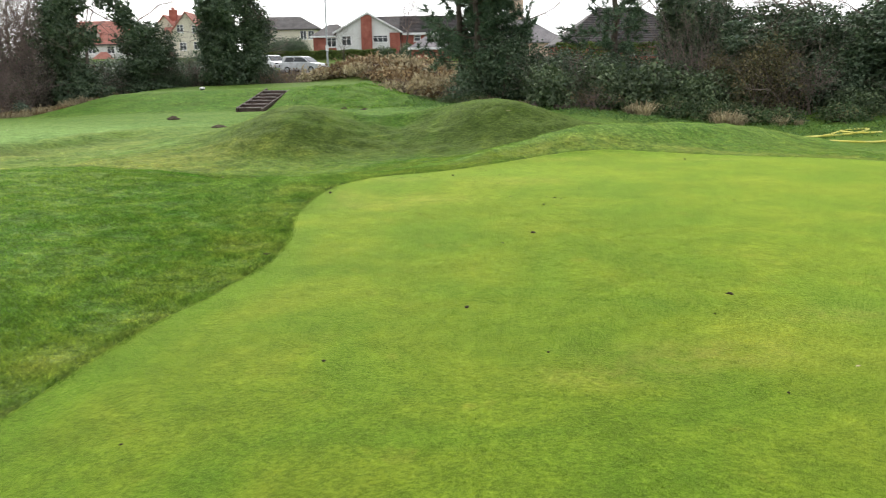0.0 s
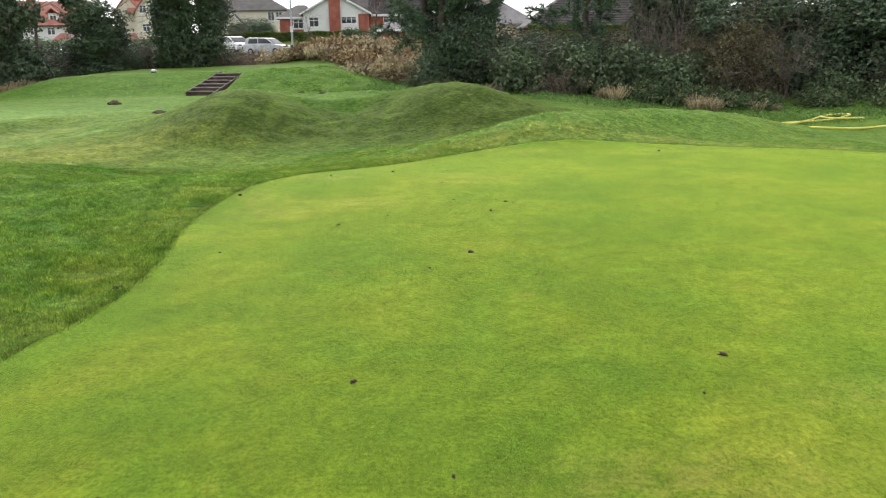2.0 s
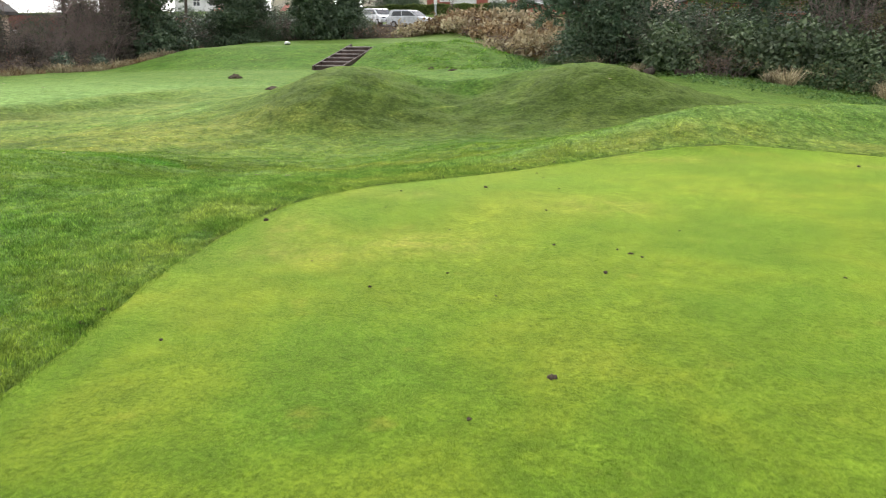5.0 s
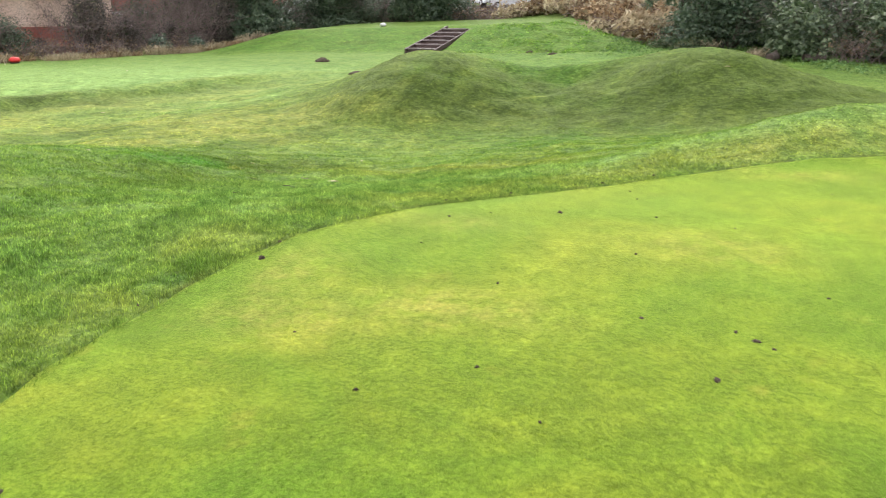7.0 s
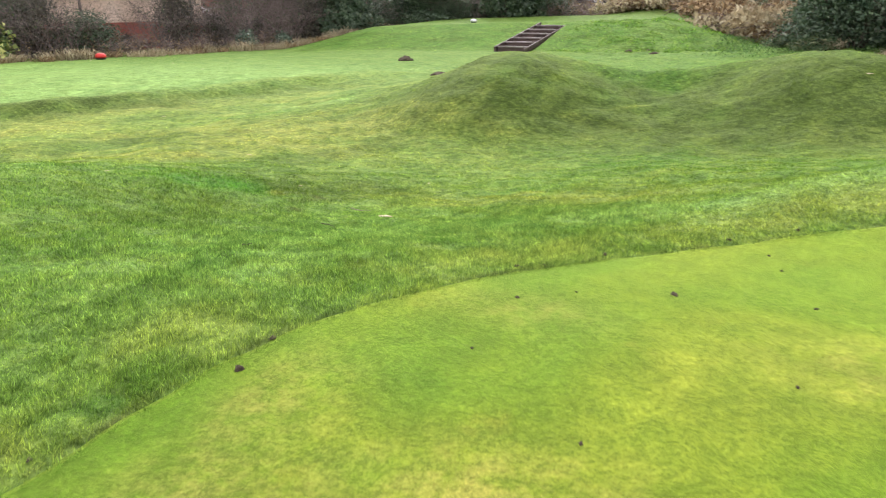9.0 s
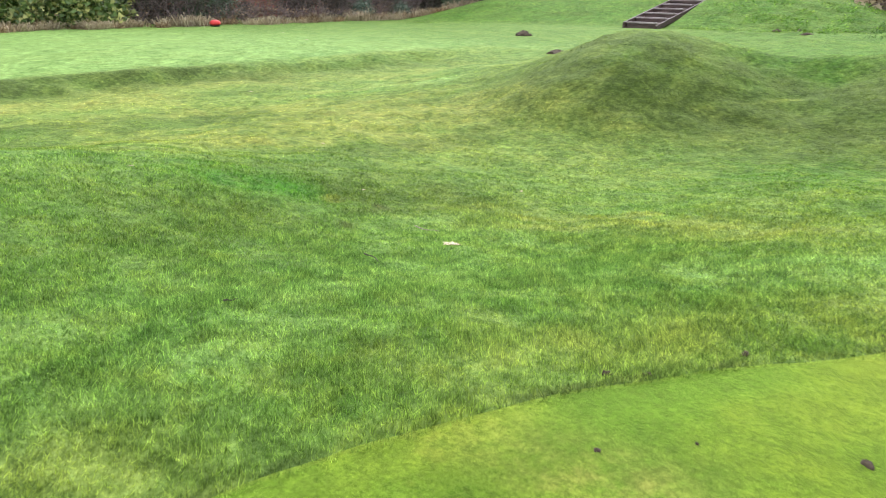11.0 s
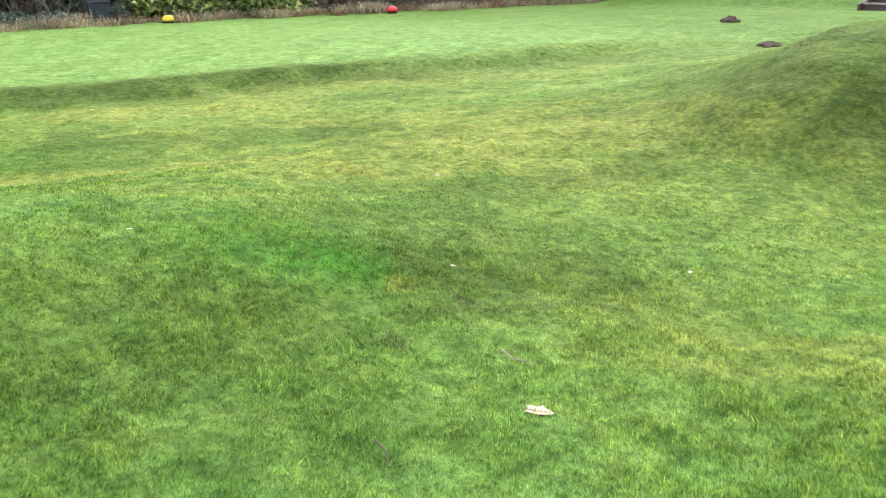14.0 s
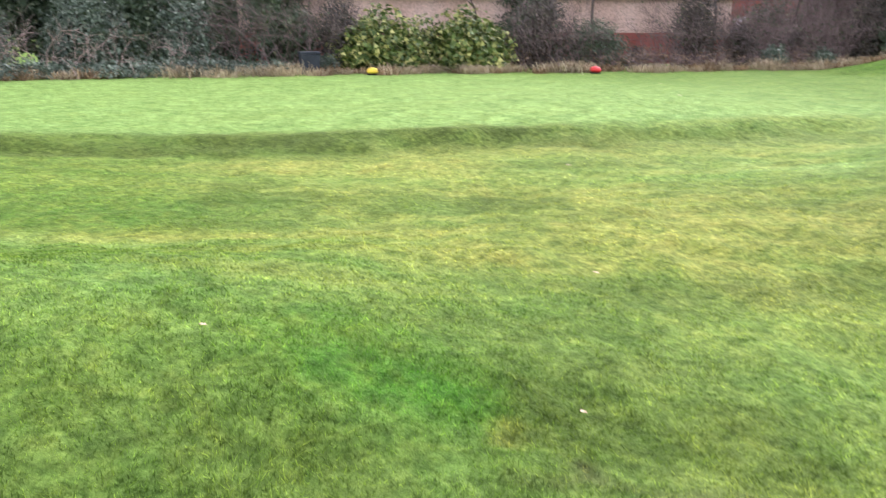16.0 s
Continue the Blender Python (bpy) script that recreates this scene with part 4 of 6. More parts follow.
def tuft_arrays(seed, h=0.6, spread=0.35, n=260):
    rng = np.random.default_rng(seed)
    r = np.abs(rng.normal(0, spread, n))
    a = rng.uniform(0, 6.28, n)
    roots = np.stack([np.cos(a) * r, np.sin(a) * r, np.full(n, -0.03)], 1)
    outw = np.stack([np.cos(a), np.sin(a), np.zeros(n)], 1)
    hh = h * rng.uniform(0.4, 1.1, n)[:, None]
    mid = roots + outw * hh * rng.uniform(0.1, 0.6, (n, 1)) + np.array([0, 0, 1.0]) * hh * 0.62 + rng.normal(0, 0.06, (n, 3))
    tip = mid + outw * hh * rng.uniform(0.1, 0.6, (n, 1)) + np.array([0, 0, 1.0]) * hh * rng.uniform(-0.5, 0.15, (n, 1))
    b = rng.uniform(0, 6.28, n)
    side = np.stack([np.cos(b), np.sin(b), np.zeros(n)], 1) * 0.011
    v = np.stack([roots - side, roots + side, mid + side * 0.8, mid - side * 0.8, tip], 1).reshape(-1, 3)
    i = np.arange(n) * 5
    f = np.concatenate([np.stack([i, i + 1, i + 2], 1), np.stack([i, i + 2, i + 3], 1), np.stack([i + 3, i + 2, i + 4], 1)])
    return v, f


def tuft(seed, h=0.6, spread=0.35, n=260, material=None, name="dry_grass_tuft"):
    v, f = tuft_arrays(seed, h, spread, n)
    return raw(name, v, f, material or M_STRAW)


def place(ob, x, y, turn=0.0, size=1.0, sink=0.0, tall=None):
    ob.matrix_world = Matrix.Translation((x, y, gz(x, y) - sink)) @ pose(0, 0, 0, 0, 0, turn) @ Matrix.Diagonal((size, size, tall or size, 1))
    return ob


def again(ob, x, y, turn=0.0, size=1.0, sink=0.0, tall=None):
    return copy_thing(ob, Matrix.Translation((x, y, gz(x, y) - sink)) @ pose(0, 0, 0, 0, 0, turn) @ Matrix.Diagonal((size / ob.scale[0], size / ob.scale[1], (tall or size) / ob.scale[2], 1)))


# trees along the boundary
ivy_a = place(tagged(ivy_tree(1, 8.6, 2.9, 0.2, n=34000, leaf=0.16, limb=((1.5, 0, 6.5), (2.5, 0, 5.7), (3.3, 0, 4.9), (3.8, 0, 4.2))), "tall tree trunk clad in dark green ivy", "tree", "ivy-clad trees"), -20.7, 45.5, 0)
ivy_b = place(tagged(ivy_tree(2, 9.0, 2.3, -0.3, n=30000, leaf=0.155), "tall tree smothered in dark ivy with bare twigs", "tree", "ivy-clad trees"), -13.9, 51.5, 70, 1.08)
again(ivy_a, -12.1, 52.4, 165, 0.85)
again(ivy_b, 11.6, 40.5, 30, 0.95)
again(ivy_a, 22.5, 36.5, 250, 1.0)
ivy_c = place(tagged(ivy_tree(3, 5.2, 4.2, 0.1, n=26000, leaf=0.15, sprays=4), "broad rounded holly tree, dark green and dense", "tree", "dense evergreen trees"), -18.1, 51.0, 0, 0.93, tall=0.80)
again(ivy_c, 15.2, 37.2, 80, 1.2, tall=0.84)
again(ivy_c, 18.6, 35.6, 190, 1.2, tall=0.84)
again(ivy_c, 21.5, 33.5, 300, 1.2, tall=0.88)
again(ivy_c, 13.6, 41.5, 140, 0.9, tall=0.9)
again(ivy_c, 16.8, 38.6, 240, 1.1, tall=0.82)
again(ivy_c, 20.6, 37.6, 10, 1.1, tall=0.8)
again(ivy_c, 24.0, 35.0, 100, 1.1, tall=0.9)
again(ivy_c, 26.0, 33.0, 40, 1.3, tall=0.95)
again(ivy_c, -27.5, 31.8, 60, 0.62, tall=0.75)
again(ivy_c, -31.8, 18.4, 150, 0.95, tall=1.15)
again(ivy_c, -33.5, 12.5, 20, 1.1, tall=1.3)
again(ivy_c, -35.5, 16.5, 110, 1.2, tall=1.5)
again(ivy_c, -34.0, 21.5, 200, 0.9, tall=1.3)
again(ivy_c, -36.0, 8.5, 20, 1.1, tall=1.4)
again(ivy_c, -29.2, 22.6, 250, 0.62, tall=0.85)
pine_a = place(tagged(pine_tree(4, 8.6, 5.0, 0.20, 520), "dark green pine with an open whorled crown", "tree", "pines"), 0.9, 41.5, 0)
pine_b = place(tagged(pine_tree(5, 8.4, 4.8, 0.24, 330), "tall thin pine with a sparse high crown", "tree", "pines"), 8.1, 39.0, 130)
again(pine_a, 2.4, 40.0, 250, 0.9)
again(pine_a, 2.2, 43.0, 60, 0.85)
again(pine_b, 1.6, 38.8, 70, 0.95)
bare_a = place(tagged(bare_tree(6, 9.5, 0.16, 4, 0.5, 3), "leafless winter tree with fine spreading twigs", "tree", "leafless trees"), -19.5, 53.0, 0)
for x, y, a, s in [(-25.5, 46.0, 60, 0.85), (17.0, 42.0, 120, 0.9), (20.5, 40.5, 200, 1.0), (-30, 57, 10, 1.0), (-36, 70, 80, 1.1), (-33.5, 11.0, 140, 0.7), (6.0, 62, 140, 0.95), (10.5, 47, 300, 0.8), (28, 38, 33, 0.9), (-27.0, 62, 210, 1.0), (-9.0, 74, 250, 0.45)]:
    again(bare_a, x, y, a, s)
street = tagged(bare_tree(7, 5.4, 0.12, 4, 0.55, 3, thin=1.6), "small leafless garden tree with a rounded head", "tree", "leafless trees")
bare_b = place(tagged(bare_tree(9, 8.6, 0.14, 4, 0.55, 4, thin=1.3), "leafless tree with a dense head of twigs", "tree", "leafless trees"), -23.5, 47.0, 0)
for x, y, a, s in [(-25.4, 49.6, 90, 1.0), (-24.0, 50.8, 200, 1.0), (19.0, 41.0, 30, 0.95), (13.5, 52.0, 150, 0.9), (-25.2, 33.4, 40, 0.6), (-24.3, 38.4, 170, 0.62), (-23.6, 42.0, 290, 0.65), (-26.2, 29.0, 110, 0.55)]:
    again(bare_b, x, y, a, s)
place(street, -4.6, 101, 40, 1.15)
again(street, -15.5, 66, 100, 0.9)

# evergreen shrubs and thickets under the trees
dark_a = place(tagged(shrub(10, 4.2, 3.4, 4.2, 17000, 0.14, M_IVY, 14, "evergreen_shrub"), "large dark evergreen shrub, dense to the ground", "shrub", "boundary shrubs"), 2.6, 38.3, 0, 0.9)
lau_a = place(tagged(shrub(11, 3.0, 2.6, 2.3, 7500, 0.17, M_LAUREL, 10), "glossy mid-green laurel shrub", "shrub", "boundary shrubs"), 4.6, 35.6)
for x, y, a, s, h in [(6.9, 35.8, 40, 1.0, 1.05), (9.2, 35.2, 120, 1.1, 1.15), (10.9, 34.8, 200, 0.9, 1.0), (12.8, 35.0, 20, 0.8, 0.9), (16.6, 33.0, 90, 0.7, 0.6), (-22.9, 47.6, 10, 0.7, 0.7)]:
    again(lau_a, x, y, a, s, tall=h)
for x, y, a, s, h in [(3.2, 40.5, 40, 1.0, 0.95), (5.6, 38.4, 70, 0.9, 0.66), (7.4, 38.0, 110, 0.95, 0.66), (10.0, 38.4, 200, 0.95, 0.6), (8.8, 40.0, 20, 1.0, 0.66), (5.2, 41.0, 300, 1.0, 0.66), (13.4, 38.0, 300, 0.9, 0.75), (17.0, 35.4, 60, 1.0, 0.85), (20.2, 32.2, 150, 1.0, 0.8), (23.0, 31.0, 230, 1.0, 0.9),
                      (-15.9, 53.6, 30, 0.8, 0.55), (-13.4, 54.0, 80, 0.7, 0.5), (-21.2, 52.8, 100, 0.8, 0.55), (-24.0, 51.5, 10, 0.9, 0.6), (-26.0, 46.8, 60, 0.7, 0.6), (-24.8, 48.6, 20, 0.8, 0.6), (-22.6, 54.5, 20, 1.0, 0.7), (-18.0, 55.0, 20, 1.0, 0.6), (-14.8, 56.5, 90, 1.0, 0.55), (-27.5, 54.0, 20, 1.0, 0.7), (-23.4, 46.6, 140, 0.6, 0.45), (-11.4, 53.4, 20, 0.55, 0.4), (-16.6, 51.2, 50, 0.55, 0.35), (-24.9, 32.9, 15, 0.62, 0.5), (-31.0, 21.0, 75, 0.7, 0.8), (-27.6, 37.5, 40, 0.6, 0.8), (-26.2, 44.0, 80, 0.6, 0.75), (-20.6, 49.6, 200, 0.5, 0.5)]:
    again(dark_a, x, y, a, s, tall=h)
vari = place(tagged(shrub(12, 2.9, 2.4, 2.3, 6500, 0.19, M_VARIEG, 10), "bright yellow-green variegated laurel shrub", "shrub", "boundary shrubs"), -27.0, 25.4, 0, 1.1, tall=1.0)
again(vari, -26.0, 28.2, 140, 1.1, tall=1.0)
again(vari, -26.9, 26.9, 230, 0.9, tall=0.85)
teal = place(tagged(shrub(13, 1.1, 1.1, 0.95, 1500, 0.10, M_GREYIVY, 6, "small_shrub"), "small rounded blue-green evergreen shrub", "shrub", "small shrubs"), -21.8, 39.1)
again(teal, -21.4, 41.2, 90, 0.85)
grey_a = place(tagged(shrub(15, 3.4, 2.6, 3.2, 9000, 0.14, M_GREYIVY, 12, "evergreen_shrub"), "tall grey-green shrub wrapped in ivy", "shrub", "boundary shrubs"), -30.4, 13.0, 30)
for x, y, a, s, h in [(-30.2, 16.8, 120, 0.9, 1.0), (-30.6, 19.6, 200, 0.8, 1.1), (-31.4, 22.6, 300, 0.8, 1.0)]:
    again(grey_a, x, y, a, s, tall=h)
again(teal, -26.8, 23.4, 50, 0.7)
lowivy = place(tagged(shrub(14, 3.0, 1.3, 0.62, 3600, 0.11, M_GREYIVY, 12, "ground_ivy"), "low spreading mound of grey-green ivy", "ground cover", "ivy mounds"), -27.5, 17.2, 80, 1.0, tall=0.8)
again(lowivy, -27.1, 19.4, 75, 0.95)
again(lowivy, -26.8, 21.4, 80, 0.75)
again(lowivy, -28.2, 14.4, 100, 0.95)
again(lowivy, -28.6, 12.0, 85, 1.0)
again(lowivy, -28.0, 16.0, 260, 0.9, tall=0.85)
again(lowivy, -27.6, 20.4, 250, 0.85, tall=0.8)
again(lowivy, -28.0, 18.3, 70, 0.9, tall=0.9)
thick_a = place(tagged(thicket(20, 3.2, 2.0, 3.2, 62, 240), "tangled leafless thicket of brown stems", "thicket", "leafless thickets"), -24.0, 36.3, 70, 0.7, tall=0.95)
thick_b = place(tagged(thicket(21, 3.0, 1.6, 1.9, 60, 420, M_BROWN, 0.5), "low tangled thicket with dead brown leaves", "thicket", "leafless thickets"), -23.6, 33.6, 70, 0.9, tall=0.5)
for x, y, a, s, h in [(-25.4, 31.0, 75, 0.7, 0.95), (-23.6, 37.2, 60, 0.7, 1.0), (-23.0, 41.5, 75, 1.0, 0.5), (-22.4, 43.6, 70, 0.9, 0.9), (-28.6, 24.2, 70, 1.0, 0.95), (-29.8, 12.6, 80, 1.0, 0.75), (-30.4, 22.0, 70, 1.0, 1.0), (-23.4, 45.6, 10, 0.9, 1.9), (-22.8, 46.6, 80, 0.9, 2.0), (-24.0, 47.2, 140, 1.1, 2.3), (-22.3, 45.4, 200, 0.8, 1.3), (-26.4, 39.5, 60, 1.0, 1.0), (-26.9, 42.0, 20, 1.0, 1.1), (-25.6, 40.8, 90, 0.9, 0.9),
                      (-16.3, 51.8, 10, 0.8, 0.7), (-25.0, 43.5, 30, 1.0, 1.1), (14.2, 34.6, 10, 1.0, 0.85), (14.9, 34.9, 60, 0.9, 1.15), (-20.3, 51.5, 0, 1.0, 0.8), (-21.6, 49.5, 40, 1.0, 0.8), (-23.8, 44.0, 40, 1.0, 1.0), (5.6, 36.6, 0, 0.8, 0.75), (19.2, 32.6, 90, 0.9, 0.6), (-24.2, 46.5, 30, 1.0, 1.0)]:
    again(thick_a, x, y, a, s, tall=h)
for x, y, a, s, h in [(-22.6, 36.4, 70, 0.9, 0.45), (-25.4, 29.9, 70, 0.9, 0.4), (-22.1, 39.9, 70, 0.9, 0.45), (-19.9, 46.6, 40, 0.9, 0.6), (-14.0, 54.5, 5, 1.1, 0.8), (-10.8, 55.5, 0, 1.1, 0.8), (-10.2, 53.0, 40, 1.1, 0.7), (-12.8, 58.0, 10, 1.2, 0.7), (-11.0, 59.0, 0, 1.2, 0.7), (-17.4, 53.5, 0, 1.0, 0.6),
                      (6.2, 34.6, 0, 0.6, 0.6), (-24.0, 34.8, 70, 0.9, 0.45), (-26.5, 27.2, 70, 0.9, 0.4), (-12.4, 57.5, 0, 1.0, 1.0)]:
    again(thick_b, x, y, a, s, tall=h)


pale = place(tagged(thicket(22, 3.0, 1.6, 2.4, 16, 0, None, 0.7, M_PALESTEM), "arching tangle of pale dead stems", "thicket", "leafless thickets"), -28.9, 14.2, 80)
again(pale, -28.6, 16.6, 60, 0.9)
again(pale, -29.4, 12.2, 70, 1.0)
again(pale, -28.4, 19.0, 100, 0.7)


# dull bushes before the outbuilding and the brick wall
dusk = place(tagged(shrub(16, 2.2, 1.8, 3.2, 6500, 0.10, M_DUSK, 12, "winter_bush"), "dark dull brown-green bush, half bare", "shrub", "winter bushes"), -25.3, 31.0, 0)
for x, y, a, s, h in [(-24.6, 33.1, 40, 0.5, 0.5), (-23.8, 37.0, 90, 1.0, 1.05), (-23.3, 38.7, 150, 0.7, 0.6), (-22.8, 41.2, 10, 0.6, 0.5), (-27.6, 24.2, 70, 0.8, 0.9), (-21.8, 44.3, 60, 0.9, 1.0), (-26.6, 48.2, 30, 1.2, 1.6), (-25.6, 50.6, 150, 1.2, 1.7), (-24.4, 45.6, 70, 0.8, 1.2), (-24.8, 35.0, 120, 0.45, 0.3), (-23.9, 39.8, 0, 0.5, 0.4)]:
    again(dusk, x, y, a, s, tall=h)
for x, y, a, s, h in [(-23.3, 40.2, 20, 0.8, 0.9), (-24.9, 32.0, 80, 0.7, 0.9), (-22.5, 43.0, 110, 0.8, 1.1), (11.0, 37.2, 50, 0.9, 1.5), (-28.4, 22.6, 50, 0.9, 1.2)]:
    again(thick_a, x, y, a, s, tall=h)
for x, y, a, s, h in [(-34.0, 68.0, 10, 1.2, 0.75), (-30.0, 67.4, 70, 1.2, 0.8), (-26.5, 68.2, 130, 1.2, 0.75), (-23.0, 67.6, 200, 1.2, 0.8), (-19.6, 68.6, 300, 1.2, 0.75), (-15.2, 56.6, 250, 0.8, 0.55), (-16.6, 67.5, 250, 1.1, 0.7)]:
    again(dark_a, x, y, a, s, tall=h)
olive = place(tagged(shrub(17, 3.0, 2.4, 4.3, 7000, 0.10, M_OLIVE, 13, "olive_bush"), "tall olive-brown bush with sparse winter leaves", "shrub", "boundary shrubs"), 13.4, 34.0, 0)
again(olive, 12.0, 36.2, 120, 0.7, tall=0.8)
bramble = place(tagged(shrub(18, 2.4, 1.8, 1.1, 3200, 0.12, M_BRAMBLE, 10, "bramble_patch"), "sprawling low bramble patch on the ditch bank", "shrub", "bramble patches"), 9.6, 33.5, 0)
for x, y, a, s, h in [(10.9, 33.2, 60, 0.9, 0.9), (12.0, 32.6, 130, 1.0, 0.8), (13.4, 32.0, 20, 0.9, 0.7), (15.2, 31.4, 200, 1.0, 0.8), (8.4, 34.2, 250, 0.8, 1.0), (17.4, 30.6, 90, 1.0, 0.9), (0.4, 39.6, 90, 0.7, 0.5), (1.6, 37.4, 10, 0.8, 0.6), (-0.6, 43.4, 300, 0.8, 0.7)]:
    again(bramble, x, y, a, s, tall=h)


def bracken(seed, w, h, n, material):
    """A collapsed heap of fronds: drooping stalks under long dead leaflets lying all ways."""
    rng = np.random.default_rng(seed)
    t = empty("dead_bracken", Matrix())
    segs = []
    for _ in range(26):
        a, r = rng.uniform(0, 6.28), rng.uniform(0, 0.3) * w
        p, d = np.array([np.cos(a) * r, np.sin(a) * r, -0.05]), np.array([np.cos(a) * 0.4, np.sin(a) * 0.4, 1.0])
        for i in range(5):
            d = d + np.array([np.cos(a) * 0.22, np.sin(a) * 0.22, -0.32]) + rng.normal(0, 0.12, 3)
            q = p + unit(d) * h * 0.34
            q[2] = max(q[2], 0.04)
            segs.append((*p, *q, 0.012, 0.008))
            p = q
    v, f = tubes(segs, 3)
    tagged(raw("stalk_tangle", v, f, M_TWIG, t), kind="stuff")
    blobs = [(rng.normal(0, 0.22) * w, rng.normal(0, 0.22) * w, h * rng.uniform(0.1, 0.5), w * 0.34, w * 0.34, h * rng.uniform(0.3, 0.5)) for _ in range(6)]
    pts, out = shell(rng, blobs, n, 0.35)
    keep = pts[:, 2] > 0.02
    v, f = leaf_tris(rng, pts[keep], 0.28, 0.4, 0.28)
    tagged(raw("frond_litter", v, f, material, t), kind="stuff")
    return t


def bracken_bank():
    first = [bracken(30, 2.0, 0.8, 900, M_BROWN), bracken(31, 2.2, 0.7, 900, M_STRAW), bracken(32, 1.8, 0.9, 900, M_STRAW)]
    rng = np.random.default_rng(33)
    made = 0
    for i in range(270):
        x, y = rng.uniform(-7.2, 2.4), rng.uniform(41.5, 57)
        if y < np.interp(x, [-7.2, -4.0, -2.6, -1.2, 0.4, 2.4], [50.5, 50.0, 46.5, 44.0, 42.2, 41.6]):
            continue
        f = first[i % 3]
        s = rng.uniform(0.8, 1.35)
        if made < 3:
            f = first[made]
            place(tagged(f, "collapsed heap of dead brown bracken", "bracken", "bracken heaps"), x, y, rng.uniform(0, 360), s)
        else:
            again(f, x, y, rng.uniform(0, 360), s, tall=s * rng.uniform(0.8, 1.4))
        made += 1


bracken_bank()
dark_b = again(dark_a, -5.6, 53.6, 10, 0.36)
again(dark_a, -2.6, 53.0, 80, 0.42, tall=0.5)
again(dark_a, -1.2, 50.6, 140, 0.32)


def verge():
    """Dry grass along the foot of the hedge and weeds in the ditch."""
    rng = np.random.default_rng(44)
    line = [(-28.0, 12.0), (-27.0, 17.0), (-25.9, 22.0), (-24.8, 26.0), (-22.7, 31.6), (-21.1, 37.0), (-19.6, 41.6), (-18.9, 45.0), (-19.8, 48.5)]
    kinds = [tuft_arrays(40, 0.55, 0.30, 240), tuft_arrays(41, 0.42, 0.36, 240), tuft_arrays(42, 0.36, 0.34, 220)]
    vs, fs, brown_v, brown_f, n0, n1 = [], [], [], [], 0, 0
    for (x0, y0), (x1, y1) in zip(line[:-1], line[1:]):
        n = int(np.hypot(x1 - x0, y1 - y0) / 0.36)
        for i in range(n):
            t = (i + rng.uniform(0, 1)) / n
            k = int(rng.integers(0, 3))
            x, y = x0 + (x1 - x0) * t - rng.uniform(-0.15, 0.8), y0 + (y1 - y0) * t + rng.normal(0, 0.1)
            s, a = rng.uniform(0.5, 1.1), rng.uniform(0, 6.28)
            v, f = kinds[k]
            w = np.column_stack([v[:, 0] * np.cos(a) - v[:, 1] * np.sin(a), v[:, 0] * np.sin(a) + v[:, 1] * np.cos(a), v[:, 2]]) * s + np.array([x, y, gz(x, y)])
            if k == 2:
                brown_v.append(w)
                brown_f.append(f + n1)
                n1 += len(v)
            else:
                vs.append(w)
                fs.append(f + n0)
                n0 += len(v)
    tagged(raw("hedge_foot_grass", np.concatenate(vs), np.concatenate(fs), M_STRAW), "dry straw-coloured grass along the hedge foot", "grass", kind="stuff")
    tagged(raw("hedge_foot_litter", np.concatenate(brown_v), np.concatenate(brown_f), M_BROWN), "brown dead stalks along the hedge foot", "dead grass", kind="stuff")
    big = tagged(tuft(43, 0.75, 0.13, 200), "tall tuft of dry straw-coloured grass in the ditch", "grass tuft", "ditch tufts", kind="stuff")
    place(big, 8.1, 33.2, 0, 1.2)
    for x, y, s in [(7.7, 33.5, 0.8), (10.8, 31.6, 1.1), (11.2, 31.4, 0.9), (11.6, 31.9, 0.8), (12.9, 31.3, 0.7), (13.6, 31.2, 0.5), (3.4, 35.0, 0.7), (-0.6, 46.0, 1.1), (0.6, 44.8, 1.0), (1.9, 37.2, 0.8)]:
        again(big, x, y, rng.uniform(0, 360), s)
    n = 90000
    x, y = rng.uniform(-5, 24, n), rng.uniform(26, 51, n)
    d = np.abs(y - np.interp(x, [-5, 0, 5, 10, 16, 24], [50, 46, 33.5, 30.5, 28.8, 27.5]))
    d = np.minimum(d, 1.5 * np.hypot((x + 0.6) / 1.4, (y - 40.0) / 2.6))
    keep = d < np.interp(x, [-5, 1, 5, 24], [3.2, 3.4, 2.8, 2.8]) * rng.uniform(0.2, 1, n)
    keep &= x > np.interp(y, [36, 44, 50], [-1.9, -1.7, -4.2])
    x, y = x[keep], y[keep]
    pts = np.stack([x, y, land(x, y) + rng.uniform(0.01, 0.17, len(x)) * (0.6 + 0.4 * waves(x, y, 1.5, 2))], 1)
    v, f = leaf_quads(rng, pts, 0.085, 1.2, 0.5)
    tagged(raw("weeds", v, f, M_WEED), "low green nettles and weeds in the ditch", "weeds", kind="stuff")
    return big


big_tuft = verge()


# ---------------------------------------------------------------- things on the course
def lump(name, seed, w, d, h, material, parent=None, segs=14, rings=6, rough=0.25):
    """An uneven heap, flat below."""
    rng = np.random.default_rng(seed)
    bm = bmesh.new()
    bmesh.ops.create_uvsphere(bm, u_segments=segs, v_segments=rings * 2, radius=0.5)
    for v in bm.verts:
        k = 1 + rough * (noise.noise(v.co * 3.1 + Vector((seed, 0, 0))) + 0.6 * noise.noise(v.co * 7.7 + Vector((0, seed, 0))))
        v.co = Vector((v.co.x * k * w, v.co.y * k * d, max(v.co.z, -0.12) * 2 * h * k))
    for f in bm.faces:
        f.smooth = True
    return part(name, bm, material, parent)


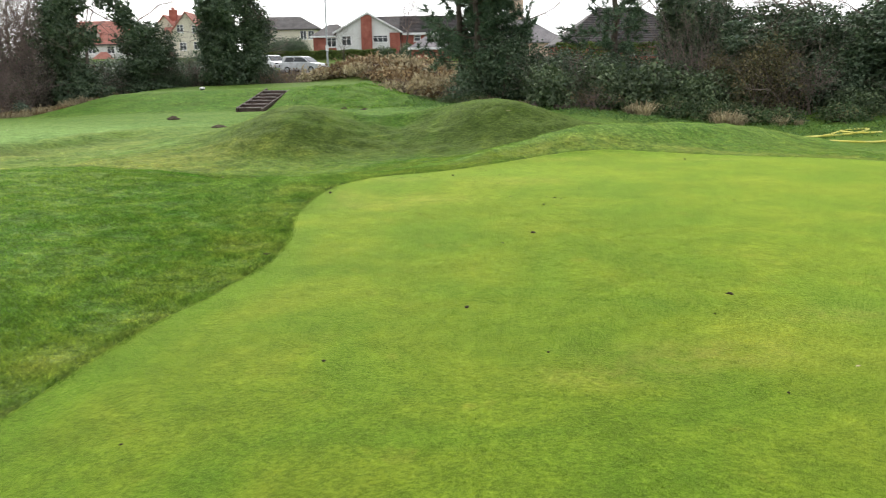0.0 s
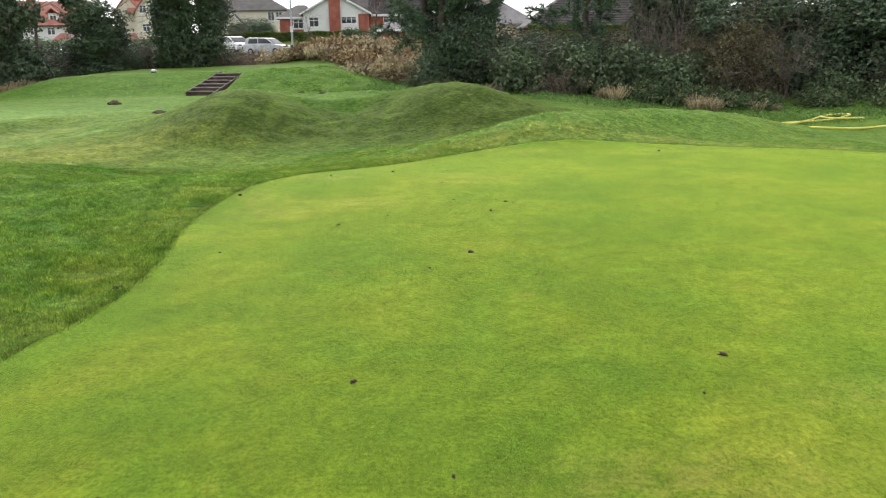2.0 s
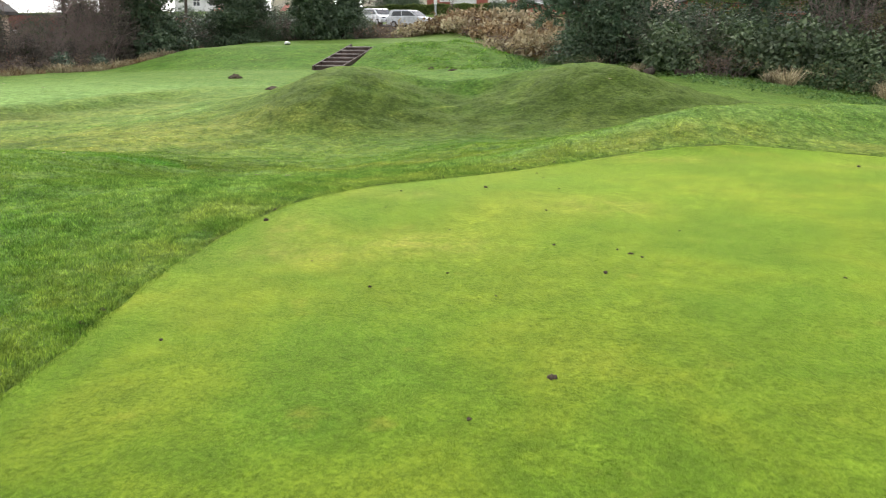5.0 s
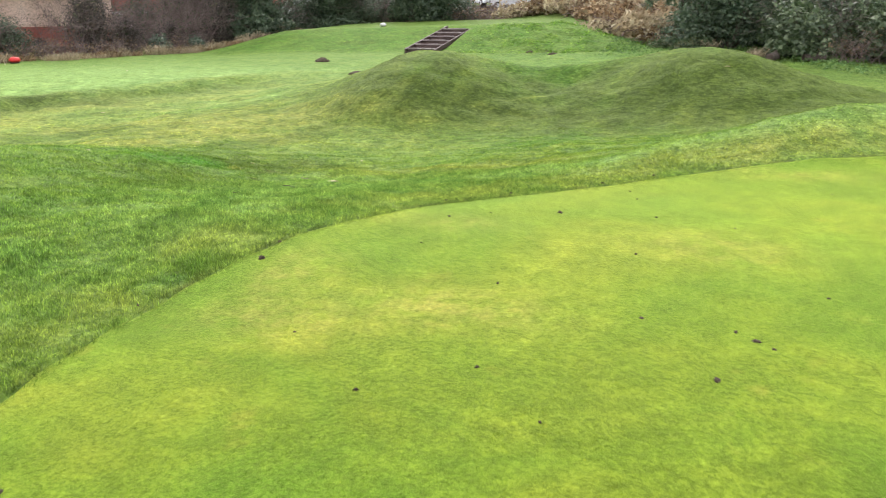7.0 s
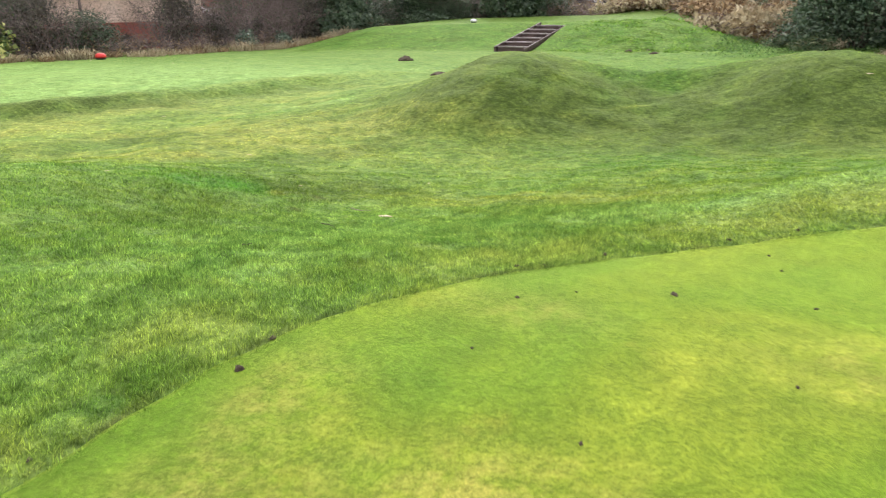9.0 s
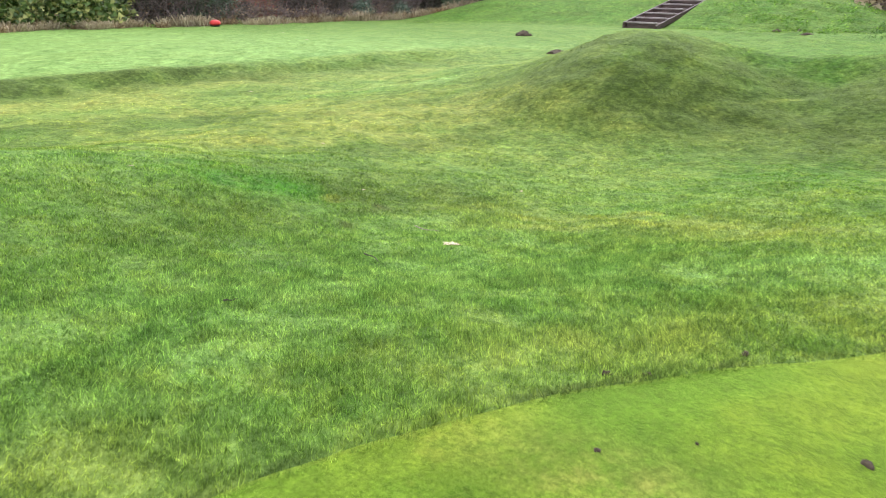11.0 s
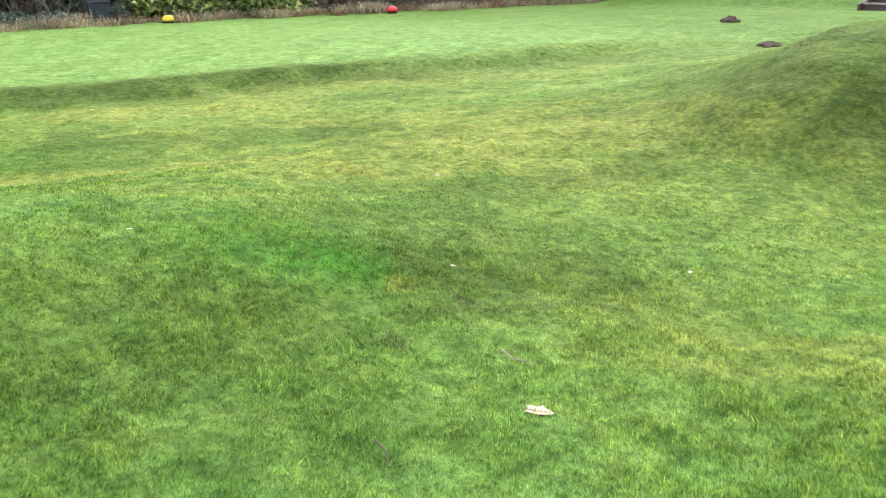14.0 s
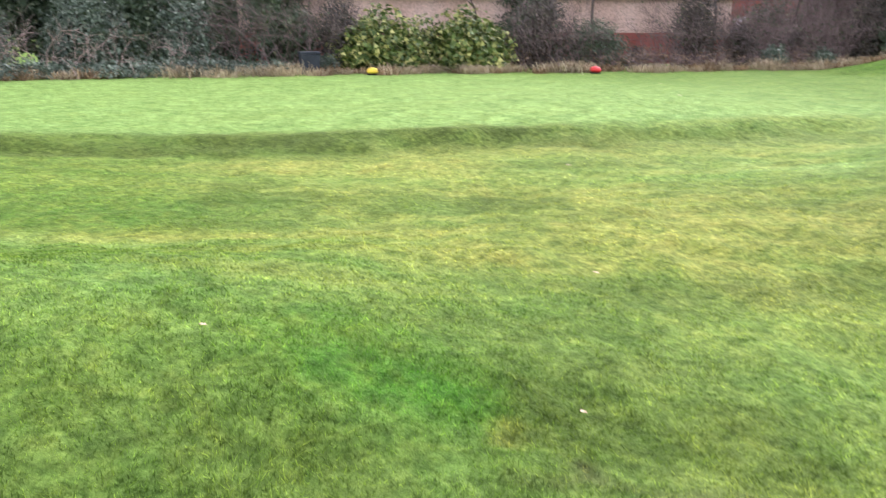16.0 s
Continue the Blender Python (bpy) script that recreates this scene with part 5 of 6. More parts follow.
def molehills():
    a = lump("molehill", 3, 0.56, 0.46, 0.13, M_SOIL, rough=0.45, segs=20, rings=8)
    b = lump("molehill", 8, 0.5, 0.42, 0.07, M_SOIL, rough=0.5, segs=20, rings=8)
    for heap, height in ((a, 0.20), (b, 0.12)):
        for v in heap.data.vertices:
            r = min(math.hypot(v.co.x / 0.30, v.co.y / 0.25), 1.0)
            lumpy = 0.75 + 0.5 * noise.noise(v.co * 14)
            v.co.z = v.co.z if v.co.z < 0.005 else 0.006 + height * lumpy * (1 - r) ** 0.8
    place(tagged(a, "dark crumbly molehill on the mown grass", "molehill", "molehills"), -10.48, 31.6)
    place(tagged(b, "flattened dark soil molehill on the grass", "molehill", "molehills"), -7.6, 27.5)
    for i, (x, y, s) in enumerate([(-4.5, 37.1, 0.6), (-3.5, 36.3, 0.7), (-3.9, 37.4, 0.4)]):
        again((a, b)[i % 2], x, y, 50 * i, s)


molehills()


def worm_casts():
    spots = [(0.88, 7.98), (0.14, 5.40), (2.05, 5.63), (0.55, 7.52), (-1.17, 8.20), (-0.29, 9.24), (3.55, 9.80), (1.40, 10.20), (0.85, 10.38), (-1.54, 10.74), (0.01, 10.72), (0.76, 11.5), (-0.65, 12.02), (0.13, 12.46),
             (1.31, 10.3), (1.47, 10.12), (0.52, 9.15), (2.72, 9.78), (4.29, 14.4), (3.59, 13.5), (6.01, 13.24), (5.8, 11.98), (4.17, 11.05), (1.79, 5.16), (-0.71, 4.38), (-1.47, 3.35), (0.59, 4.47), (1.72, 3.82),
             (2.29, 13.77), (2.82, 13.03), (-0.84, 9.77), (1.2, 9.71), (1.83, 10.93), (0.16, 9.59), (1.42, 12.35), (-0.38, 12.26), (-0.65, 11.32), (0.86, 12.54), (0.68, 13.22), (0.6, 13.56)]
    big = {0, 1, 2, 7, 9, 13, 18, 31}
    kinds = [lump("worm_cast", s, 0.05, 0.038, 0.017, M_SOIL, rough=0.7, segs=10, rings=4) for s in (1, 2, 5)]
    rng = np.random.default_rng(9)
    for i, (x, y) in enumerate(spots):
        s = rng.uniform(0.75, 1.0) if i in big else rng.uniform(0.32, 0.55)
        if i < 3:
            place(tagged(kinds[i], "small dark crumb of soil on the green", "worm cast", "worm casts"), x, y, 70 * i, s, -0.004)
        else:
            again(kinds[i % 3], x, y, rng.uniform(0, 360), s, -0.004)


worm_casts()


def soil_crumbs():
    """Crumbs of soil thrown out along the cut edge of the green."""
    first = lump("soil_crumb", 12, 0.09, 0.06, 0.022, M_SOIL, rough=0.8, segs=10, rings=4)
    rng = np.random.default_rng(14)
    sides = RIM[(RIM[:, 0] < 2.5) & (RIM[:, 1] > 5.5)]
    for i in range(14):
        x, y = sides[rng.integers(0, len(sides))] + rng.normal(0, 0.03, 2) + np.array([-0.07, 0.05])
        size = rng.uniform(0.25, 0.6)
        if i == 0:
            place(tagged(first, "crumbled dark soil at the cut edge of the green", "soil", "soil crumbs"), x, y, 20, size, -0.008)
        else:
            again(first, x, y, rng.uniform(0, 360), size, -0.008)


soil_crumbs()


def fallen_leaf(seed, size):
    """A curled dead leaf with a lobed outline and a raised midrib."""
    rng = np.random.default_rng(seed)
    bm = bmesh.new()
    c = bm.verts.new((0, 0, 0.006))
    ring, low = [], []
    for i in range(14):
        a = i * 2 * math.pi / 14
        r = size * 0.5 * (0.72 + 0.28 * math.cos(5 * a) * 0.6 + rng.uniform(-0.06, 0.06)) * (1.35 if abs(math.cos(a)) > 0.8 else 1.0)
        z = 0.004 + 0.16 * r * abs(math.sin(a)) + rng.uniform(0, 0.006)
        ring.append(bm.verts.new((r * math.cos(a), r * 0.8 * math.sin(a), z)))
        low.append(bm.verts.new((r * 0.97 * math.cos(a), r * 0.77 * math.sin(a), z - 0.002)))
    c2 = bm.verts.new((0, 0, 0.003))
    for i in range(14):
        j = (i + 1) % 14
        bm.faces.new((c, ring[i], ring[j]))
        bm.faces.new((c2, low[j], low[i]))
        bm.faces.new((ring[i], low[i], low[j], ring[j]))
    t = empty("fallen_leaf", Matrix())
    part("blade", bm, M_LEAF, t)
    v, f = tubes([(-size * 0.75, 0.003, 0.004, -size * 0.3, 0, 0.008, 0.0016, 0.0014), (-size * 0.3, 0, 0.008, size * 0.4, 0, 0.010, 0.0014, 0.0008)], 5)
    raw("stalk", v, f, M_TWIG, t)
    return t


leaf = place(tagged(fallen_leaf(1, 0.12), "curled pale brown fallen leaf on the rough", "leaf", "fallen leaves"), -2.70, 14.5, 25, 1.05, -0.036)
for x, y, a, s in [(-5.49, 14.0, 40, 0.4), (-6.2, 17.3, 10, 0.5), (-10.2, 20.2, 70, 0.6), (2.22, 4.12, 200, 0.25), (-14.2, 26.4, 0, 0.7), (-17.4, 29.0, 0, 0.7), (1.8, 22.4, 30, 0.9), (-3.3, 16.9, 100, 0.4), (-4.3, 15.6, 15, 0.35)]:
    again(leaf, x, y, a, s, -0.024)


def twig(x, y, turn, ln, material=M_BARK, label="thin dark twig lying in the grass"):
    rng = np.random.default_rng(int(ln * 100))
    segs, p = [], np.array([-ln / 2, 0, 0.012])
    for i in range(5):
        q = p + np.array([ln / 5, rng.normal(0, ln * 0.05), rng.normal(0, 0.004)])
        segs.append((*p, *q, 0.005 - 0.0006 * i, 0.0045 - 0.0006 * i))
        p = q
    v, f = tubes(segs, 5)
    t = raw("fallen_twig", v, f, material)
    return place(tagged(t, label, "twig", "fallen twigs"), x, y, turn, 1.0, -0.018)


twig(-2.6, 12.28, 60, 0.07)
twig(-2.85, 13.75, -25, 0.2)
twig(-3.18, 14.94, 4, 0.22, M_PALESTEM, "pale dead stalk lying across the grass")


def tee_marker(name, material, label, x, y, w, tall):
    """A domed plastic tee marker on a short spike, with a dark rim below."""
    t = empty(name, Matrix())
    bm = bmesh.new()
    bmesh.ops.create_uvsphere(bm, u_segments=20, v_segments=12, radius=0.5)
    for v in bm.verts:
        z = v.co.z
        flat = 0.62 if z < 0 else 1.0
        v.co = Vector((v.co.x * w * (1 + 0.06 * math.cos(4 * math.atan2(v.co.y, v.co.x))), v.co.y * w * 0.85, z * tall * flat + tall * 0.42))
    for f in bm.faces:
        f.smooth = True
    part("dome", bm, material, t)
    v, f = tubes([(0, 0, -0.15, 0, 0, tall * 0.3, 0.02, 0.02)], 8)
    raw("spike", v, f, M_STEEL, t)
    bm = bmesh.new()
    bmesh.ops.create_cone(bm, cap_ends=True, segments=20, radius1=w * 0.40, radius2=w * 0.46, depth=tall * 0.14, matrix=Matrix.Translation((0, 0, tall * 0.09)))
    part("rim", bm, M_TYRE, t, "dark underside rim")
    return place(tagged(t, label, "tee marker", "tee markers"), x, y, 15)


tee_marker("tee_marker", M_REDP, "domed red plastic tee marker on the grass", -22.4, 31.0, 0.40, 0.26)
tee_marker("tee_marker", M_YELP, "domed yellow plastic tee marker on the grass", -25.1, 24.2, 0.42, 0.26)
tee_marker("tee_marker", M_UPVC, "white plastic tee marker on the raised tee", -13.2, 45.0, 0.30, 0.20)


def timber_steps():
    """Six sleeper steps up the bank of the raised tee, with board sides."""
    t = empty("timber_steps", pose(-8.78, 37.0, 0.10, 0, 0, -7.4))
    n, run, rise, w = 6, 0.675, 0.135, 1.08
    for i in range(n):
        y, z = i * run, rise * (i + 1)
        part("tread", boxbm(-w / 2, y + 0.09, z - 0.16, w / 2, y + run + 0.02, z - 0.02, bevel=0.008), M_TIMBER, t)
        part("riser", boxbm(-w / 2, y + 0.03, z - 0.30, w / 2, y + 0.088, z - 0.012, bevel=0.008), M_TIMBER, t)
        part("nosing", boxbm(-w / 2 - 0.01, y - 0.01, z - 0.045, w / 2 + 0.01, y + 0.10, z + 0.004, bevel=0.008), M_TREAD, t, "worn pale front edge")
    for s in (-1, 1):
        x0, x1 = s * (w / 2 + 0.015), s * (w / 2 + 0.07)
        up = 0.10 if s < 0 else 0.03
        bm = prism([(-0.12, -0.12), (n * run + 0.05, n * rise - 0.14), (n * run + 0.05, n * rise + up), (-0.12, rise + up - 0.12)], min(x0, x1), max(x0, x1))
        bmesh.ops.transform(bm, matrix=Matrix(((0, 1, 0, 0), (1, 0, 0, 0), (0, 0, 1, 0), (0, 0, 0, 1))), verts=bm.verts[:])
        bmesh.ops.recalc_face_normals(bm, faces=bm.faces[:])
        part("side_board", bm, M_TIMBER, t)
    tagged(t, "wet dark timber sleeper steps up the grass bank", "steps")
    u = empty("timber_steps", pose(-6.6, 35.75, -0.06, 0, 0, -38))
    for i in range(3):
        y, z = -0.55 * i, -0.10 * i
        part("tread", boxbm(-0.5, y + 0.05, z - 0.14, 0.55, y + 0.5, z + 0.06, bevel=0.008), M_TIMBER, u)
        part("nosing", boxbm(-0.52, y - 0.06, z - 0.16, 0.57, y + 0.045, z + 0.085, bevel=0.008), M_TREAD, u, "worn pale front edge")
    tagged(u, "short flight of sunken timber sleeper steps in the dip", "steps")


timber_steps()


def hose():
    """A yellow hose thrown down in loops on the grass."""
    runs = [[(12.0, 27.4), (12.9, 27.6), (13.6, 27.9), (14.3, 28.0), (14.9, 28.5), (14.6, 29.0), (14.0, 28.7), (14.1, 27.9), (14.9, 27.6)],
            [(12.0, 26.9), (12.6, 27.4), (13.3, 28.1), (13.9, 28.6)],
            [(12.3, 25.9), (12.5, 25.3), (13.2, 25.0), (14.2, 24.9), (15.4, 25.2)],
            [(15.6, 26.9), (16.4, 27.3), (17.2, 27.4), (18.0, 27.9)],
            [(16.2, 28.2), (16.9, 27.6), (17.8, 27.2)],
            [(9.2, 28.3), (9.8, 28.5)], [(10.3, 28.6), (11.0, 28.4)]]
    t = empty("garden_hose", Matrix())
    for r in runs:
        p = np.array(r)
        k = np.linspace(0, len(p) - 1, len(p) * 6)
        i = np.clip(k.astype(int), 0, len(p) - 2)
        fr = k - i
        a, b, c, d = p[np.maximum(i - 1, 0)], p[i], p[i + 1], p[np.minimum(i + 2, len(p) - 1)]
        q = 0.5 * (2 * b + (c - a) * fr[:, None] + (2 * a - 5 * b + 4 * c - d) * fr[:, None] ** 2 + (3 * b - a - 3 * c + d) * fr[:, None] ** 3)
        z = land(q[:, 0], q[:, 1]) + 0.07 + 0.02 * np.sin(k * 2.1)
        q = np.column_stack([q, z])
        segs = np.column_stack([q[:-1], q[1:], np.full(len(q) - 1, 0.034), np.full(len(q) - 1, 0.034)])
        v, f = tubes(segs, 7)
        raw("hose_length", v, f, M_HOSE, t, True)
    tagged(t, "pale yellow hose lying in loose loops on grass", "hose")


hose()


def storage_bin():
    t = empty("storage_bin", Matrix())
    bm = boxbm(-0.3, -0.25, 0, 0.3, 0.25, 0.62, bevel=0.02)
    for v in bm.verts:
        if v.co.z < 0.3:
            v.co.x *= 0.88
            v.co.y *= 0.88
    part("body", bm, M_DARKBOX, t)
    part("lid", boxbm(-0.32, -0.27, 0.625, 0.32, 0.27, 0.70, bevel=0.02), M_DARKBOX, t)
    part("handle", boxbm(-0.09, -0.30, 0.56, 0.09, -0.272, 0.60, bevel=0.008), M_DARKBOX, t)
    place(tagged(t, "dark blue plastic lidded bin beside the hedge", "bin"), -26.4, 22.6, 80)


storage_bin()


# ---------------------------------------------------------------- the road, cars and houses behind
def strip(name, x0, x1, y0, y1, nx, ny, lift, material, label, category):
    x, y = np.meshgrid(np.linspace(x0, x1, nx), np.linspace(y0, y1, ny))
    i = np.arange(nx * ny).reshape(ny, nx)
    top = np.stack([x, y, land(x, y) + lift], -1).reshape(-1, 3)
    q = np.stack([i[:-1, :-1], i[:-1, 1:], i[1:, 1:], i[1:, :-1]], -1).reshape(-1, 4)
    return tagged(raw(name, top, q, material, smooth=True), label, category, kind="structure")


strip("road", -90, 40, 79, 86, 70, 6, 0.06, M_ROAD, "grey asphalt road behind the course", "road")


def car(paint, m, label, van=False):
    """A parked car: body, glazed cabin, four wheels, lamps and bumpers."""
    t = empty("parked_car", m)
    ln, w = (4.9, 1.9) if van else (4.45, 1.82)
    if van:
        body = [(-2.45, 0.35), (2.40, 0.35), (2.45, 0.75), (2.30, 1.05), (1.55, 1.22), (0.95, 1.92), (0.6, 2.02), (-2.35, 2.02), (-2.45, 1.9)]
    else:
        body = [(-2.18, 0.32), (2.12, 0.32), (2.22, 0.62), (2.12, 0.86), (1.25, 1.02), (-1.95, 1.06), (-2.2, 0.95)]
    bm = prism(body, -w / 2, w / 2)
    bmesh.ops.bevel(bm, geom=bm.edges[:], offset=0.06, segments=2, affect="EDGES", profile=0.6)
    part("body", bm, paint, t)
    if not van:
        bm = prism([(-2.08, 1.04), (1.22, 1.0), (0.42, 1.54), (0.1, 1.62), (-1.5, 1.66), (-1.85, 1.58)], -w / 2 + 0.12, w / 2 - 0.12)
        bmesh.ops.bevel(bm, geom=bm.edges[:], offset=0.05, segments=2, affect="EDGES", profile=0.6)
        part("cabin", bm, paint, t)
    sides = [[(0.45, 1.18), (1.28, 1.18), (0.88, 1.72), (0.45, 1.76)]] if van else [[(-1.72, 1.1), (-0.62, 1.1), (-0.62, 1.52), (-1.5, 1.52)], [(-0.55, 1.1), (0.92, 1.08), (0.34, 1.5), (-0.55, 1.53)]]
    off = w / 2 + 0.004 if van else w / 2 - 0.116
    for s in (-1, 1):
        for o in sides:
            part("side_window", prism(o, min(s * (off - 0.02), s * (off + 0.006)), max(s * (off - 0.02), s * (off + 0.006))), M_PANE, t)
        for x in (-1.35, 1.35):
            wheel = bmesh.new()
            bmesh.ops.create_cone(wheel, cap_ends=True, segments=24, radius1=0.34, radius2=0.34, depth=0.22, matrix=pose(x, s * (w / 2 - 0.09), 0.34, 90))
            bmesh.ops.bevel(wheel, geom=[e for e in wheel.edges if len(e.link_faces) == 2 and e.calc_face_angle() > 1], offset=0.03, segments=2, affect="EDGES")
            tyre = part("wheel", wheel, M_TYRE, t)
            rim = bmesh.new()
            bmesh.ops.create_cone(rim, cap_ends=True, segments=16, radius1=0.22, radius2=0.19, depth=0.24, matrix=pose(x, s * (w / 2 - 0.085), 0.34, 90))
            part("rim", rim, M_STEEL, tyre)
        part("headlight", boxbm(2.02 if not van else 2.28, s * 0.62 - 0.17, 0.68, 2.20 if not van else 2.44, s * 0.62 + 0.17, 0.82, bevel=0.03), M_PANE, t)
    v0 = [(0.98, 1.2), (1.52, 1.2), (1.0, 1.86), (0.94, 1.86)] if van else [(1.16, 1.06), (1.22, 1.06), (0.50, 1.52), (0.42, 1.52)]
    part("windscreen", prism(v0, -w / 2 + 0.2, w / 2 - 0.2), M_PANE, t)
    part("grille", boxbm(2.1 if not van else 2.36, -0.42, 0.42, 2.235 if not van else 2.455, 0.42, 0.62, bevel=0.02), M_TYRE, t)
    return tagged(t, label, "car", "parked cars")


car(M_CARSILVER, pose(-13.7, 81.4, gz(-13.7, 81.4) + 0.08, 0, 0, -22), "silver parked sport utility car beside the road")
car(M_CARWHITE, pose(-17.4, 84.2, gz(-17.4, 84.2) + 0.08, 0, 0, -50), "white parked hatchback beside the road")
car(M_CARWHITE, pose(-27.8, 46.6, gz(-27.8, 46.6), 0, 0, 60), "white parked hatchback behind the leafless hedge")
car(M_CARWHITE, pose(-25.6, 63.0, gz(-25.6, 63.0), 0, 0, 15), "white parked hatchback behind the trees")


def window(parent, x0, z0, x1, z1, y, bars=1, rail=True):
    """A window set in a front wall: ring of white frame bars, glass panes behind."""
    wf = part("window", boxbm(x0 - 0.06, y - 0.05, z0 - 0.10, x1 + 0.06, y + 0.04, z0 - 0.03), M_UPVC, parent, "white framed window")
    bm = bmesh.new()
    t = 0.08
    box(bm, x0, y - 0.04, z0 - 0.027, x0 + t, y + 0.03, z1)
    box(bm, x1 - t, y - 0.04, z0 - 0.027, x1, y + 0.03, z1)
    box(bm, x0 + t + 0.001, y - 0.037, z1 - t, x1 - t - 0.001, y + 0.03, z1)
    box(bm, x0 + t + 0.001, y - 0.037, z0 - 0.02, x1 - t - 0.001, y + 0.03, z0 + t)
    for i in range(bars):
        c = x0 + (x1 - x0) * (i + 1) / (bars + 1)
        box(bm, c - 0.035, y - 0.034, z0 + t, c + 0.035, y + 0.03, z1 - t)
    if rail:
        c = z0 + (z1 - z0) * 0.66
        box(bm, x0 + t, y - 0.031, c - 0.03, x1 - t, y + 0.03, c + 0.03)
    part("frame", bm, M_UPVC, wf)
    part("pane", boxbm(x0 + 0.02, y - 0.012, z0, x1 - 0.02, y + 0.002, z1 - 0.02), M_PANE, wf)


def gable_roof_x(x0, x1, y0, y1, z0, z1, over=0.3, hip=0.0, thick=0.16):
    """A roof with its ridge along x; hip: metres by which the ridge stops short at each end."""
    bm = bmesh.new()
    ym = (y0 + y1) / 2
    a = [bm.verts.new(p) for p in ((x0 - over, y0 - over, z0), (x1 + over, y0 - over, z0), (x1 + over - hip, ym, z1), (x0 - over + hip, ym, z1), (x0 - over, y1 + over, z0), (x1 + over, y1 + over, z0))]
    b = [bm.verts.new((v.co.x, v.co.y, v.co.z - thick)) for v in a]
    bm.faces.new((a[0], a[1], a[2], a[3]))
    bm.faces.new((a[5], a[4], a[3], a[2]))
    bm.faces.new((a[4], a[0], a[3]))
    bm.faces.new((a[1], a[5], a[2]))
    bm.faces.new((b[0], b[4], b[5], b[1]))
    for i, j in ((0, 1), (1, 5), (5, 4), (4, 0)):
        bm.faces.new((a[i], b[i], b[j], a[j]))
    for v in (b[2], b[3]):
        bm.verts.remove(v)
    bmesh.ops.recalc_face_normals(bm, faces=bm.faces[:])
    return bm


def gable_roof_y(x0, x1, y0, y1, z0, z1, over=0.35, thick=0.18):
    """A roof with its ridge along y, open at the gable."""
    xm = (x0 + x1) / 2
    k = (z1 - z0) / (xm - x0)
    return prism([(x0 - over, z0 - k * over), (xm, z1), (x1 + over, z0 - k * over), (x1 + over, z0 - k * over + thick), (xm, z1 + thick), (x0 - over, z0 - k * over + thick)], y0 - 0.4, y1)


def courses(parent, x0, x1, y0, ym, z0, z1, over=0.3, hip=0.0, n=12):
    """Raised tile courses on the front slope of a roof along x."""
    for i in range(n):
        f = (i + 0.5) / n
        a, b = x0 - over + hip * f + 0.03, x1 + over - hip * f - 0.03
        y, z = (y0 - over) + (ym - y0 + over) * f, z0 + (z1 - z0) * f
        part("tile_course", boxbm(a, y - 0.05, z - 0.02, b, y + 0.10, z + 0.055), parent.data.materials[0], parent)


def bungalow():
    t = empty("bungalow", pose(0, 0, 0))
    B = 3.6
    part("wall", boxbm(-17.0, 109.4, B, -13.9, 117, 6.6), M_BRICK, t, "red brick wall")
    part("roof", gable_roof_x(-17.0, -12.5, 109.4, 117, 6.6, 8.3, 0.35, 2.0), M_SLATE, t)
    part("fascia", boxbm(-17.4, 109.0, 6.42, -13.95, 109.06, 6.64), M_UPVC, t)
    bm = prism([(-13.9, B), (-5.6, B), (-5.6, 7.0), (-9.85, 9.3), (-13.9, 7.0)], 109.0, 117)
    part("wall", bm, M_WHITE, t, "white rendered gable wall")
    part("chimney_breast", boxbm(-10.6, 108.7, B, -9.2, 109.1, 9.15), M_BRICK, t, "tall red brick panel")
    part("wall", boxbm(-6.9, 108.93, B, -5.55, 109.3, 6.9), M_BRICK, t, "red brick wall")
    part("roof", gable_roof_y(-13.9, -5.6, 109.0, 117.5, 7.0, 9.35), M_SLATE, t)
    part("bargeboard", gable_roof_y(-13.95, -5.55, 108.95, 108.62, 6.98, 9.30, 0.38, 0.24), M_UPVC, t, "white sloping bargeboards")
    part("wall", boxbm(-5.5, 110.6, B, 2.0, 117, 6.85), M_BRICK, t, "red brick wall")
    r = part("roof", gable_roof_x(-9.0, 2.0, 110.6, 117.5, 6.9, 9.3, 0.4), M_SLATE, t)
    courses(r, -5.4, 2.0, 110.6, 114.0, 6.9, 9.3, 0.4)
    part("fascia", boxbm(-5.3, 110.14, 6.62, 2.4, 110.19, 6.92), M_UPVC, t)
    window(t, -15.3, 5.2, -13.95, 6.4, 109.4)
    window(t, -13.2, 5.35, -11.95, 6.6, 109.0)
    window(t, -9.1, 5.7, -7.15, 6.6, 109.0, 2)
    window(t, -3.8, 5.8, -2.9, 6.6, 110.6, 0)
    window(t, -1.2, 5.5, 0.4, 6.6, 110.6, 1)
    tagged(t, "white and red brick bungalow with a slate gable roof", "house", "houses")


bungalow()


def garage():
    t = empty("garage", pose(0, 0, 0))
    part("wall", boxbm(-3.6, 95.3, 3.0, 2.2, 100.5, 4.5), M_BRICK, t)
    part("roof", gable_roof_x(-3.6, 2.2, 95.3, 100.5, 4.5, 6.1, 0.35, 2.3), M_GREYROOF, t)
    part("fascia", boxbm(-3.95, 94.88, 4.28, 2.55, 94.94, 4.53), M_UPVC, t)
    tagged(t, "low brick garage with a grey hipped roof", "garage")


garage()


